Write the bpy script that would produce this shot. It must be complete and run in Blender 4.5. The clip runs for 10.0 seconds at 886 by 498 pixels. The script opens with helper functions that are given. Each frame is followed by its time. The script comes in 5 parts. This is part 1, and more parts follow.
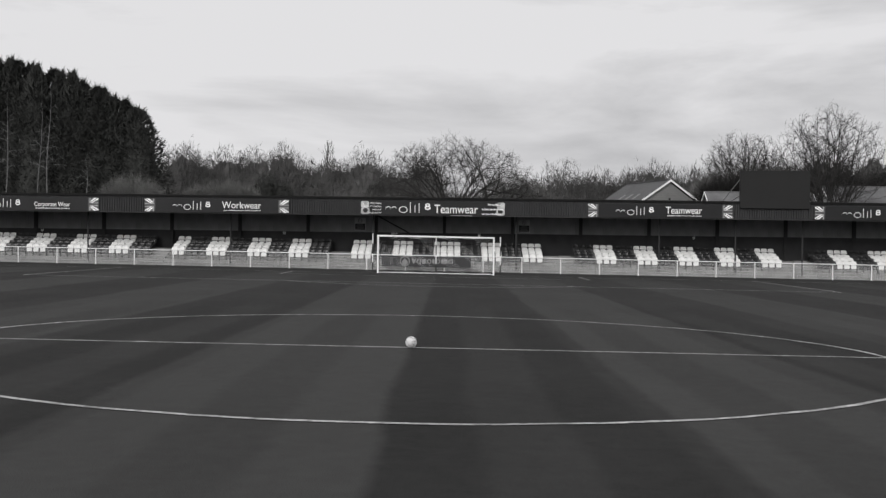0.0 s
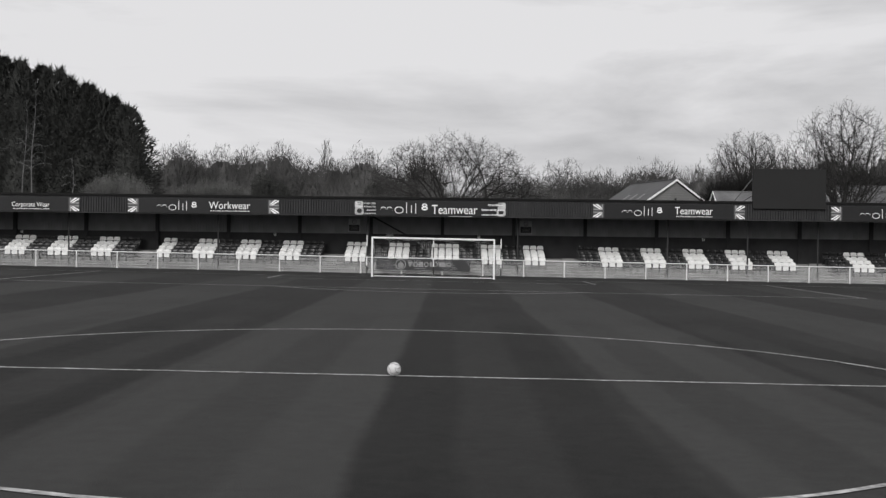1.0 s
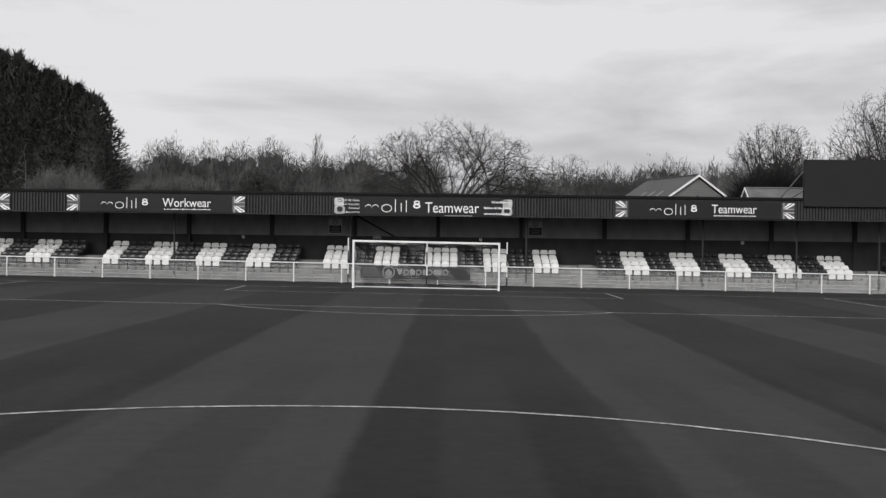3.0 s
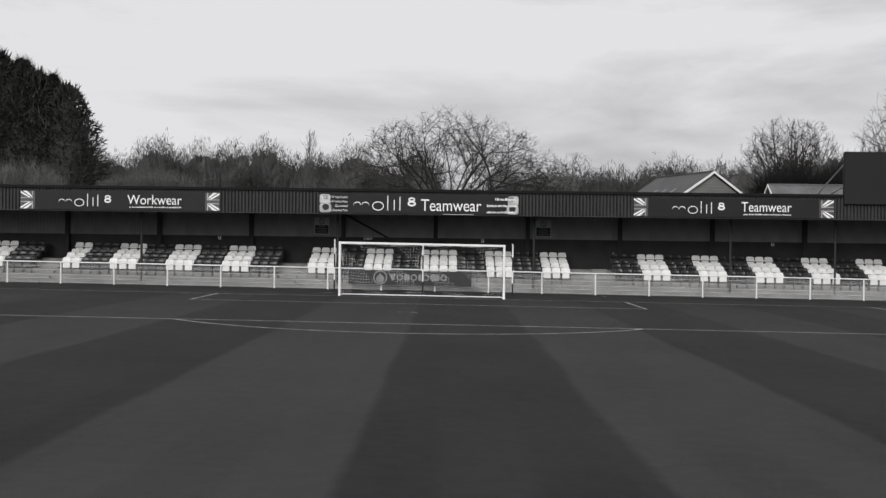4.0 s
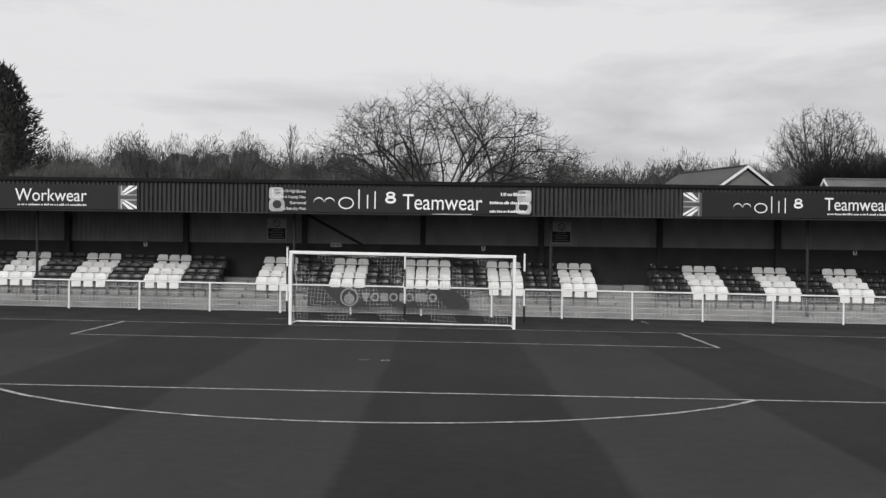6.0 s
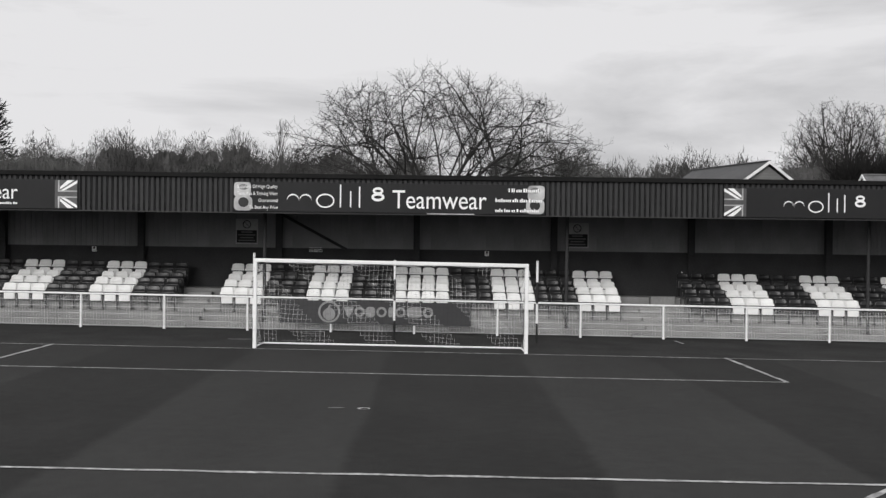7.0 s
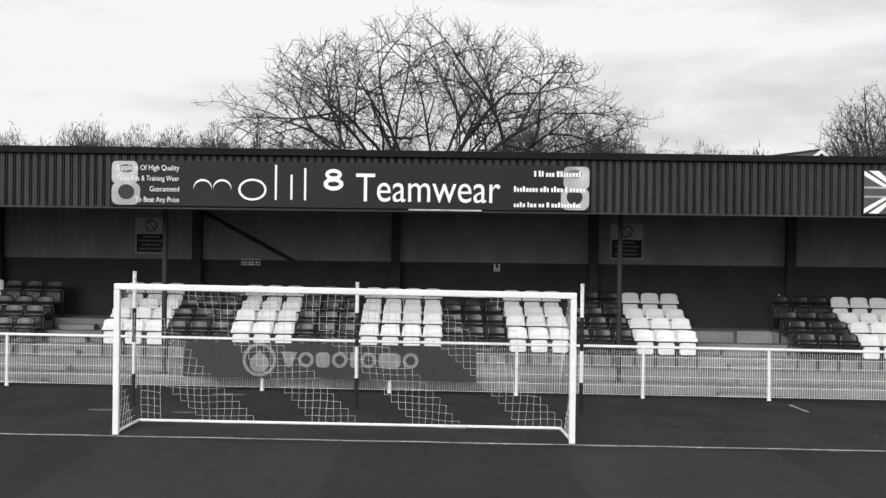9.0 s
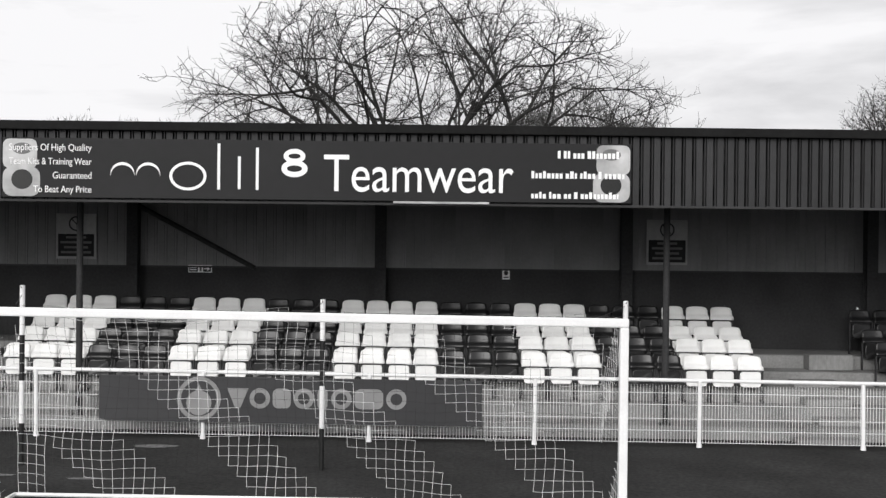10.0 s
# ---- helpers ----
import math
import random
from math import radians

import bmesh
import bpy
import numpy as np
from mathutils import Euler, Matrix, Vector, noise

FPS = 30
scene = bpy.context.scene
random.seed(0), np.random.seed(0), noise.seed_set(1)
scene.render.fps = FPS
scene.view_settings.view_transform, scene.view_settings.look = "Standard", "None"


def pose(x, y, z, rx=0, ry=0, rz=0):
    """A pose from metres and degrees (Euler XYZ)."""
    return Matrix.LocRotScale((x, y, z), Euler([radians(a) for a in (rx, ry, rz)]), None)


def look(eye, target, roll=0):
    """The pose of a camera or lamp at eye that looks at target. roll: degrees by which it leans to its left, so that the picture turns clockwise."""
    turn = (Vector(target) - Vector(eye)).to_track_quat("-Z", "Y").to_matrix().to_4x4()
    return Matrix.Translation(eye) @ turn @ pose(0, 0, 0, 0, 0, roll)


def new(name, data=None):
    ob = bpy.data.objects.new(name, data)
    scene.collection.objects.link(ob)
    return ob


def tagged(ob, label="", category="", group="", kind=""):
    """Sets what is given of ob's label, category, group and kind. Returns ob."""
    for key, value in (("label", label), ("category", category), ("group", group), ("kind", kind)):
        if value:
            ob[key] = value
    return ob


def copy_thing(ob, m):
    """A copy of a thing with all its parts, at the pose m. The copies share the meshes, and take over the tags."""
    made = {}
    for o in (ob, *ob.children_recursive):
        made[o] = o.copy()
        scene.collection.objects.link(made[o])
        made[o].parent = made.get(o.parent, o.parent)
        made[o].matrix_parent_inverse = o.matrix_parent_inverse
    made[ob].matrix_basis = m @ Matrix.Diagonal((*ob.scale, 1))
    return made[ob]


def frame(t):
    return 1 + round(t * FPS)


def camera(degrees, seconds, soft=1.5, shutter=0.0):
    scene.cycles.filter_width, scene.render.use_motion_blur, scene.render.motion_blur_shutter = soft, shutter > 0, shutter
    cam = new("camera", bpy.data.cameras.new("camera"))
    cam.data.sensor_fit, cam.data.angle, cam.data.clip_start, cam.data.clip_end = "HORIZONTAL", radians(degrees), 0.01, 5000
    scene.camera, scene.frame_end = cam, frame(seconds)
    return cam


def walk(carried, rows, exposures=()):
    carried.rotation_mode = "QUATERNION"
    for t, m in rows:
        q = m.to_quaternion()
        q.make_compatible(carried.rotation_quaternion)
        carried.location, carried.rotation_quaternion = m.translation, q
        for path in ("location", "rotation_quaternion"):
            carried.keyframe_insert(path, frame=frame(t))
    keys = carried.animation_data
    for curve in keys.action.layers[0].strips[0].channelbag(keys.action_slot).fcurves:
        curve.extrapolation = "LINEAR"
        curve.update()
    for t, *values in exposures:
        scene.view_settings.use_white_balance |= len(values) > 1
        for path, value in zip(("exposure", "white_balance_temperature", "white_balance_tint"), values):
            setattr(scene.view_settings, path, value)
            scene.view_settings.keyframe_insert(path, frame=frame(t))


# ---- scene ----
cam = camera(43.3, 10.0, soft=1.4)
PATH = [
    (0, (0.775, -71.278, 2.02), (0.766, -69.278, 2.009), 0.7),
    (0.5, (0.84, -69.656, 2.076), (0.831, -67.656, 2.066), 0.7),
    (1, (0.934, -67.673, 2.123), (0.924, -65.673, 2.113), 0.7),
    (1.5, (0.99, -65.254, 2.147), (0.979, -63.254, 2.138), 0.7),
    (2, (1.049, -62.601, 2.217), (1.038, -60.601, 2.207), 0.7),
    (2.5, (1.138, -59.711, 2.305), (1.127, -57.712, 2.294), 0.7),
    (4, (1.167, -50.178, 2.479), (1.158, -48.178, 2.468), 0.7),
    (4.5, (1.199, -46.854, 2.504), (1.192, -44.854, 2.494), 0.7),
    (5, (1.285, -43.542, 2.604), (1.279, -41.542, 2.595), 0.7),
    (5.5, (1.3, -40.189, 2.664), (1.297, -38.189, 2.657), 0.7),
    (7, (1.282, -30.419, 2.919), (1.29, -28.419, 2.911), 0.7),
    (7.5, (1.368, -27.159, 3.004), (1.374, -25.159, 2.996), 0.7),
    (8, (1.389, -24.05, 3.065), (1.398, -22.05, 3.056), 0.8),
    (8.5, (1.417, -21.023, 3.137), (1.429, -19.023, 3.127), 0.8),
    (9, (1.374, -18.131, 3.176), (1.395, -16.131, 3.168), 0.7),
    (9.5, (1.458, -15.344, 3.211), (1.478, -13.344, 3.202), 0.7),
    (10, (1.476, -12.674, 3.271), (1.5, -10.674, 3.258), 0.6),
]
walk(cam, [(t, look(eye, target, roll)) for t, eye, target, roll in PATH],
     exposures=[(0, -0.10), (5.5, -0.08), (7.5, 0.0), (8.5, 0.14), (10.0, 0.24)])

# ---- light ----

world = bpy.data.worlds.new("overcast_sky")
scene.world = world
world.use_nodes = True
wn, wl = world.node_tree.nodes, world.node_tree.links
wn.clear()
SUN_EL, SUN_AZ = radians(26), radians(200)     # sun behind thin cloud, at the camera's back
sky = wn.new("ShaderNodeTexSky")
sky.sky_type, sky.sun_disc = "NISHITA", False
sky.sun_elevation, sky.sun_rotation = SUN_EL, SUN_AZ
sky.dust_density, sky.air_density = 4.0, 1.0
grey = wn.new("ShaderNodeHueSaturation")
grey.inputs["Saturation"].default_value = 0.05
wl.new(sky.outputs[0], grey.inputs["Color"])
tc = wn.new("ShaderNodeTexCoord")
mp = wn.new("ShaderNodeMapping")
mp.inputs["Scale"].default_value = (1.0, 1.0, 4.2)
mp.inputs["Rotation"].default_value = (0.0, radians(5), 0.0)
wl.new(tc.outputs["Generated"], mp.inputs["Vector"])
cl = wn.new("ShaderNodeTexNoise")
cl.inputs["Scale"].default_value, cl.inputs["Detail"].default_value = 2.3, 7.0
cl.inputs["Roughness"].default_value, cl.inputs["Distortion"].default_value = 0.56, 0.35
wl.new(mp.outputs[0], cl.inputs["Vector"])
ramp = wn.new("ShaderNodeValToRGB")
ramp.color_ramp.elements[0].position, ramp.color_ramp.elements[0].color = 0.45, (0.52, 0.52, 0.535, 1)
ramp.color_ramp.elements[1].position, ramp.color_ramp.elements[1].color = 0.70, (0.825, 0.82, 0.835, 1)
# heavier cloud low in the north-east
sep_w = wn.new("ShaderNodeSeparateXYZ")
wl.new(tc.outputs["Generated"], sep_w.inputs[0])
east = wn.new("ShaderNodeMapRange")
east.inputs["From Min"].default_value, east.inputs["From Max"].default_value = -0.22, 0.16
east.inputs["To Min"].default_value, east.inputs["To Max"].default_value = 0.015, -0.035
wl.new(sep_w.outputs["X"], east.inputs["Value"])
low = wn.new("ShaderNodeMapRange")
low.inputs["From Min"].default_value, low.inputs["From Max"].default_value = 0.10, 0.24
low.inputs["To Min"].default_value, low.inputs["To Max"].default_value = 0.0, 0.10
wl.new(sep_w.outputs["Z"], low.inputs["Value"])
# thin streaks within the cloud
mp2, streak, amount = wn.new("ShaderNodeMapping"), wn.new("ShaderNodeTexNoise"), wn.new("ShaderNodeMath")
mp2.inputs["Scale"].default_value = (1.0, 1.0, 7.0)
mp2.inputs["Rotation"].default_value = (0.0, radians(-8), 0.0)
wl.new(tc.outputs["Generated"], mp2.inputs["Vector"])
streak.inputs["Scale"].default_value, streak.inputs["Detail"].default_value, streak.inputs["Roughness"].default_value = 4.2, 6.0, 0.5
wl.new(mp2.outputs[0], streak.inputs["Vector"])
amount.operation = "MULTIPLY_ADD"
amount.inputs[1].default_value = 0.22
wl.new(streak.outputs["Fac"], amount.inputs[0]); wl.new(cl.outputs["Fac"], amount.inputs[2])
add1, add2 = wn.new("ShaderNodeMath"), wn.new("ShaderNodeMath")
wl.new(amount.outputs[0], add1.inputs[0]); wl.new(east.outputs[0], add1.inputs[1])
wl.new(add1.outputs[0], add2.inputs[0]); wl.new(low.outputs[0], add2.inputs[1])
# a brighter strip under the slanting lower edge of the cloud
slant, strip, add3 = wn.new("ShaderNodeMath"), wn.new("ShaderNodeMapRange"), wn.new("ShaderNodeMath")
slant.operation = "MULTIPLY_ADD"
slant.inputs[1].default_value = 0.125
wl.new(sep_w.outputs["X"], slant.inputs[0]); wl.new(sep_w.outputs["Z"], slant.inputs[2])
strip.inputs["From Min"].default_value, strip.inputs["From Max"].default_value = 0.066, 0.102
strip.inputs["To Min"].default_value, strip.inputs["To Max"].default_value = 0.085, 0.0
wl.new(slant.outputs[0], strip.inputs["Value"])
wl.new(add2.outputs[0], add3.inputs[0]); wl.new(strip.outputs[0], add3.inputs[1])
wl.new(add3.outputs[0], ramp.inputs["Fac"])
mixw = wn.new("ShaderNodeMix")
mixw.data_type = "RGBA"
mixw.inputs["Factor"].default_value = 0.96
back_sky = wn.new("ShaderNodeVectorMath")
back_sky.operation = "SCALE"
back_sky.inputs["Scale"].default_value = 0.10
wl.new(grey.outputs[0], back_sky.inputs[0])
wl.new(back_sky.outputs[0], mixw.inputs["A"])
wl.new(ramp.outputs[0], mixw.inputs["B"])
bg = wn.new("ShaderNodeBackground")
wl.new(mixw.outputs["Result"], bg.inputs["Color"])
bg.inputs["Strength"].default_value = 1.0
wo = wn.new("ShaderNodeOutputWorld")
wl.new(bg.outputs[0], wo.inputs["Surface"])
sun = new("sun", bpy.data.lights.new("sun", "SUN"))
sun.data.energy, sun.data.angle, sun.data.color = 2.2, radians(35), (1.0, 0.985, 0.97)
sun.matrix_world = look((0, 0, 60), (60 * math.sin(radians(20)), 60 * math.cos(radians(20)), 60 - 60 * math.tan(SUN_EL)))


# ---- materials ----
def material(name, base, rough=0.7, metal=0.0, grain=30.0, vary=0.25, stain=2.0, stained=0.2, bump=0.15, spread=0.0, spec=0.4):
    m = bpy.data.materials.new(name)
    m.use_nodes = True
    n, l = m.node_tree.nodes, m.node_tree.links
    p = n["Principled BSDF"]
    p.inputs["Roughness"].default_value, p.inputs["Metallic"].default_value = rough, metal
    p.inputs["Specular IOR Level"].default_value = spec
    co = n.new("ShaderNodeTexCoord")
    fine, broad = n.new("ShaderNodeTexNoise"), n.new("ShaderNodeTexNoise")
    fine.inputs["Scale"].default_value, fine.inputs["Detail"].default_value = grain, 5
    broad.inputs["Scale"].default_value, broad.inputs["Detail"].default_value = stain, 6
    l.new(co.outputs["Object"], fine.inputs["Vector"])
    l.new(co.outputs["Object"], broad.inputs["Vector"])
    def span(src, amount):
        r = n.new("ShaderNodeMapRange")
        r.inputs["From Min"].default_value, r.inputs["From Max"].default_value = 0.25, 0.75
        r.inputs["To Min"].default_value, r.inputs["To Max"].default_value = 1 - amount, 1 + amount
        l.new(src, r.inputs["Value"])
        return r.outputs[0]
    a = n.new("ShaderNodeMath"); a.operation = "MULTIPLY"
    l.new(span(fine.outputs["Fac"], vary), a.inputs[0])
    l.new(span(broad.outputs["Fac"], stained), a.inputs[1])
    out = a.outputs[0]
    if spread:
        info = n.new("ShaderNodeObjectInfo")
        r = n.new("ShaderNodeMapRange")
        r.inputs["To Min"].default_value, r.inputs["To Max"].default_value = 1 - spread, 1 + spread
        l.new(info.outputs["Random"], r.inputs["Value"])
        b = n.new("ShaderNodeMath"); b.operation = "MULTIPLY"
        l.new(out, b.inputs[0]); l.new(r.outputs[0], b.inputs[1])
        out = b.outputs[0]
    s = n.new("ShaderNodeVectorMath"); s.operation = "SCALE"
    s.inputs[0].default_value = base
    l.new(out, s.inputs["Scale"])
    l.new(s.outputs[0], p.inputs["Base Color"])
    if bump:
        bp = n.new("ShaderNodeBump")
        bp.inputs["Strength"].default_value, bp.inputs["Distance"].default_value = bump, 0.01
        l.new(fine.outputs["Fac"], bp.inputs["Height"])
        l.new(bp.outputs[0], p.inputs["Normal"])
    return m


def grass_material():
    """Mown turf: broad light and dark bands along y, finer passes inside them, clumps and worn patches."""
    m = bpy.data.materials.new("mown_grass")
    m.use_nodes = True
    n, l = m.node_tree.nodes, m.node_tree.links
    p = n["Principled BSDF"]
    p.inputs["Roughness"].default_value, p.inputs["Specular IOR Level"].default_value = 0.95, 0.1
    co = n.new("ShaderNodeTexCoord")
    sep = n.new("ShaderNodeSeparateXYZ")
    l.new(co.outputs["Object"], sep.inputs[0])
    def math_node(op, a, b=None, c=None):
        k = n.new("ShaderNodeMath"); k.operation = op
        for i, v in enumerate((a, b, c)):
            if v is None: continue
            if isinstance(v, (int, float)): k.inputs[i].default_value = v
            else: l.new(v, k.inputs[i])
        return k.outputs[0]
    def noise_node(scale, detail=4, stretch=None, rough=0.55):
        k = n.new("ShaderNodeTexNoise")
        k.inputs["Scale"].default_value, k.inputs["Detail"].default_value, k.inputs["Roughness"].default_value = scale, detail, rough
        v = co.outputs["Object"]
        if stretch:
            q = n.new("ShaderNodeMapping"); q.inputs["Scale"].default_value = stretch
            l.new(v, q.inputs[0]); v = q.outputs[0]
        l.new(v, k.inputs["Vector"])
        return k.outputs["Fac"]
    wob = math_node("MULTIPLY", math_node("SUBTRACT", noise_node(0.12, 3), 0.5), 0.45)
    edge = math_node("MULTIPLY", math_node("SUBTRACT", noise_node(3.0, 4), 0.5), 0.14)
    # the passes west of the centre are a little wider
    east = math_node("MAXIMUM", sep.outputs["X"], 0.0)
    west = math_node("MULTIPLY", math_node("MINIMUM", sep.outputs["X"], 0.0), 0.93)
    x = math_node("ADD", math_node("ADD", math_node("ADD", east, west), wob), edge)
    def band(period, shift, sharp):
        s = math_node("SINE", math_node("MULTIPLY", math_node("ADD", x, shift), 2 * math.pi / period))
        s = math_node("MULTIPLY", s, sharp)
        return math_node("MINIMUM", math_node("MAXIMUM", s, -1.0), 1.0)
    wide = math_node("MULTIPLY", band(6.86, -0.06, 14.0), -0.225)
    thin = math_node("MULTIPLY", band(2.06, -0.06, 3.5), -0.075)
    far = n.new("ShaderNodeMapRange")
    far.inputs["From Min"].default_value, far.inputs["From Max"].default_value = -44.0, -33.0
    far.inputs["To Min"].default_value, far.inputs["To Max"].default_value = 1.5, 0.2
    l.new(sep.outputs["Y"], far.inputs["Value"])
    fade = n.new("ShaderNodeMapRange")
    fade.inputs["From Min"].default_value, fade.inputs["From Max"].default_value = -24.0, -4.0
    fade.inputs["To Min"].default_value, fade.inputs["To Max"].default_value = 1.0, 0.5
    l.new(sep.outputs["Y"], fade.inputs["Value"])
    v = math_node("ADD", 1.0, math_node("MULTIPLY", wide, fade.outputs[0]))
    v = math_node("ADD", v, math_node("MULTIPLY", thin, far.outputs[0]))
    v = math_node("ADD", v, math_node("MULTIPLY", math_node("SUBTRACT", noise_node(0.35, 6, (1.0, 0.6, 1.0)), 0.5), 0.5))
    v = math_node("ADD", v, math_node("MULTIPLY", math_node("SUBTRACT", noise_node(3.5, 5), 0.5), 0.45))
    v = math_node("ADD", v, math_node("MULTIPLY", math_node("SUBTRACT", noise_node(40.0, 4), 0.5), 0.7))
    s = n.new("ShaderNodeVectorMath"); s.operation = "SCALE"
    s.inputs[0].default_value = GRASS
    l.new(v, s.inputs["Scale"])
    l.new(s.outputs[0], p.inputs["Base Color"])
    bp = n.new("ShaderNodeBump")
    bp.inputs["Strength"].default_value, bp.inputs["Distance"].default_value = 0.5, 0.03
    l.new(noise_node(55.0, 4), bp.inputs["Height"])
    l.new(bp.outputs[0], p.inputs["Normal"])
    return m


GRASS = (0.0370, 0.0370, 0.0363)
M_GRASS = grass_material()
M_TRACK = material("worn_dark_ground", (0.037, 0.037, 0.0365), 0.95, grain=18, vary=0.35, stain=0.7, stained=0.3, bump=0.4, spec=0.1)
M_FIELD = material("rough_field", (0.05, 0.05, 0.048), 0.95, grain=3, stain=0.1, spec=0.1)
M_LINE = material("pitch_paint", (0.37, 0.37, 0.37), 0.9, grain=9, vary=0.6, stain=1.3, stained=0.35, bump=0.3, spec=0.1)
M_SCUFF = material("scuffed_paint", (0.17, 0.17, 0.17), 0.9, grain=9, vary=0.5, bump=0.2, spec=0.1)
M_WHITE = material("white_enamel", (0.80, 0.80, 0.80), 0.45, grain=40, vary=0.05, stain=3, stained=0.08, bump=0.03)
M_SEATW = material("white_plastic", (0.82, 0.82, 0.81), 0.5, grain=60, vary=0.03, stain=5, stained=0.07, bump=0.03, spread=0.06)
M_SEATB = material("black_plastic", (0.012, 0.012, 0.0125), 0.36, spec=0.5, grain=60, vary=0.1, stain=5, stained=0.3, bump=0.03, spread=0.3)
M_STEEL = material("black_painted_steel", (0.030, 0.030, 0.031), 0.6, grain=30, bump=0.05)
M_COLUMN = material("dull_black_steel", (0.040, 0.040, 0.041), 0.8, grain=20, bump=0.05, spec=0.15)
M_BAND = material("black_band", (0.01, 0.01, 0.01), 0.5, grain=30, bump=0.05)
M_CONC = material("concrete", (0.22, 0.22, 0.217), 0.9, grain=25, vary=0.16, stain=1.1, stained=0.3, bump=0.3, spec=0.2)
M_WALLB = material("black_wall_paint", (0.036, 0.036, 0.037), 0.75, grain=20, vary=0.2, stain=0.8, stained=0.35, bump=0.1, spec=0.2)
M_WALLG = material("grey_cladding", (0.195, 0.195, 0.198), 0.6, grain=14, vary=0.08, stain=0.9, stained=0.25, bump=0.03, spread=0.08)
M_CLAD = material("dark_cladding", (0.038, 0.038, 0.039), 0.65, spec=0.2, grain=14, vary=0.1, stain=1.2, stained=0.25, bump=0.03, spread=0.1)
M_CAP = material("black_capping", (0.013, 0.013, 0.013), 0.8, grain=14, bump=0.05, spec=0.1)
M_SIGN = material("dark_sign_vinyl", (0.0185, 0.0185, 0.0192), 0.6, spec=0.2, grain=8, vary=0.06, stain=0.6, stained=0.12, bump=0.0)
M_INK = material("white_vinyl", (0.84, 0.84, 0.84), 0.5, grain=20, vary=0.02, stain=2, stained=0.05, bump=0.0)
M_PALE = material("pale_vinyl", (0.42, 0.42, 0.42), 0.5, grain=8, vary=0.1, stain=2.2, stained=0.4, bump=0.0)
M_MID = material("grey_vinyl", (0.14, 0.14, 0.14), 0.5, grain=8, vary=0.1, bump=0.0)
M_FLAG = material("flag_vinyl", (0.075, 0.075, 0.076), 0.5, grain=8, vary=0.1, bump=0.0)
M_BLUE = material("ad_vinyl", (0.034, 0.034, 0.036), 0.5, grain=8, vary=0.05, stain=1.0, stained=0.15, bump=0.0)
M_ADINK = material("ad_lettering", (0.24, 0.24, 0.24), 0.5, grain=20, vary=0.05, bump=0.0)
M_SCREEN = material("dead_screen", (0.024, 0.024, 0.024), 0.7, grain=40, vary=0.05, stain=0.5, stained=0.05, bump=0.02, spec=0.1)
M_CORD_W = material("white_cord", (0.75, 0.75, 0.75), 0.8, grain=50, bump=0.0)
M_CORD_B = material("black_cord", (0.02, 0.02, 0.02), 0.8, grain=50, bump=0.0)
M_PALESLATE = material("pale_slate", (0.13, 0.13, 0.133), 0.8, grain=9, vary=0.2, stain=0.8, stained=0.3, bump=0.3, spec=0.2)
M_BARK = material("bare_bark", (0.038, 0.037, 0.036), 0.9, grain=14, vary=0.35, stain=1.5, stained=0.3, bump=0.4, spec=0.15)
M_BIRCH = material("birch_bark", (0.13, 0.13, 0.13), 0.85, grain=10, vary=0.5, stain=1.5, stained=0.4, bump=0.3, spec=0.15)
M_TWIG = material("far_twigs", (0.088, 0.087, 0.086), 0.95, grain=4, vary=0.3, stain=0.15, stained=0.4, bump=0.0, spec=0.05)
M_HEDGE = material("dark_hedge_twigs", (0.022, 0.0215, 0.021), 0.95, grain=6, vary=0.35, stain=0.4, stained=0.3, bump=0.0, spec=0.05)
M_SHRUB = material("pale_dry_shrub", (0.125, 0.125, 0.122), 0.95, grain=6, vary=0.35, stain=0.4, stained=0.3, bump=0.0, spec=0.05)
M_FIR = material("conifer_foliage", (0.042, 0.043, 0.041), 0.9, grain=3, vary=0.25, stain=0.4, stained=0.35, bump=0.0, spec=0.1)
M_SLATE = material("slate_roof", (0.068, 0.068, 0.070), 0.7, grain=9, vary=0.25, stain=1.0, stained=0.2, bump=0.2)
M_BRICK = material("pale_brick", (0.27, 0.27, 0.267), 0.9, grain=12, vary=0.25, stain=0.7, stained=0.15, bump=0.3)
M_NOTICE = material("grey_notice", (0.36, 0.36, 0.36), 0.5, grain=12, vary=0.1, bump=0.0)
M_BALL = material("ball_cover", (0.60, 0.60, 0.60), 0.45, grain=40, vary=0.08, stain=12, stained=0.15, bump=0.05)


def siding_material():
    """Pale horizontal boarding with shallow laps."""
    m = material("pale_boarding", (0.27, 0.27, 0.267), 0.85, grain=12, vary=0.12, stain=0.7, stained=0.15, bump=0.0)
    n, l = m.node_tree.nodes, m.node_tree.links
    p = n["Principled BSDF"]
    co, wave, bp = n.new("ShaderNodeTexCoord"), n.new("ShaderNodeTexWave"), n.new("ShaderNodeBump")
    wave.wave_type, wave.bands_direction, wave.wave_profile = "BANDS", "Z", "SAW"
    wave.inputs["Scale"].default_value, wave.inputs["Distortion"].default_value = 1.3, 0.0
    l.new(co.outputs["Object"], wave.inputs["Vector"])
    bp.inputs["Strength"].default_value, bp.inputs["Distance"].default_value = 1.0, 0.12
    l.new(wave.outputs["Fac"], bp.inputs["Height"])
    l.new(bp.outputs[0], p.inputs["Normal"])
    return m


M_SIDING = siding_material()

# ---- building helpers ----
def thing(name, at=(0, 0, 0), label="", category="", group="", kind=""):
    ob = new(name)
    ob.empty_display_size = 0.1
    ob.location = at
    return tagged(ob, label, category, group, kind)


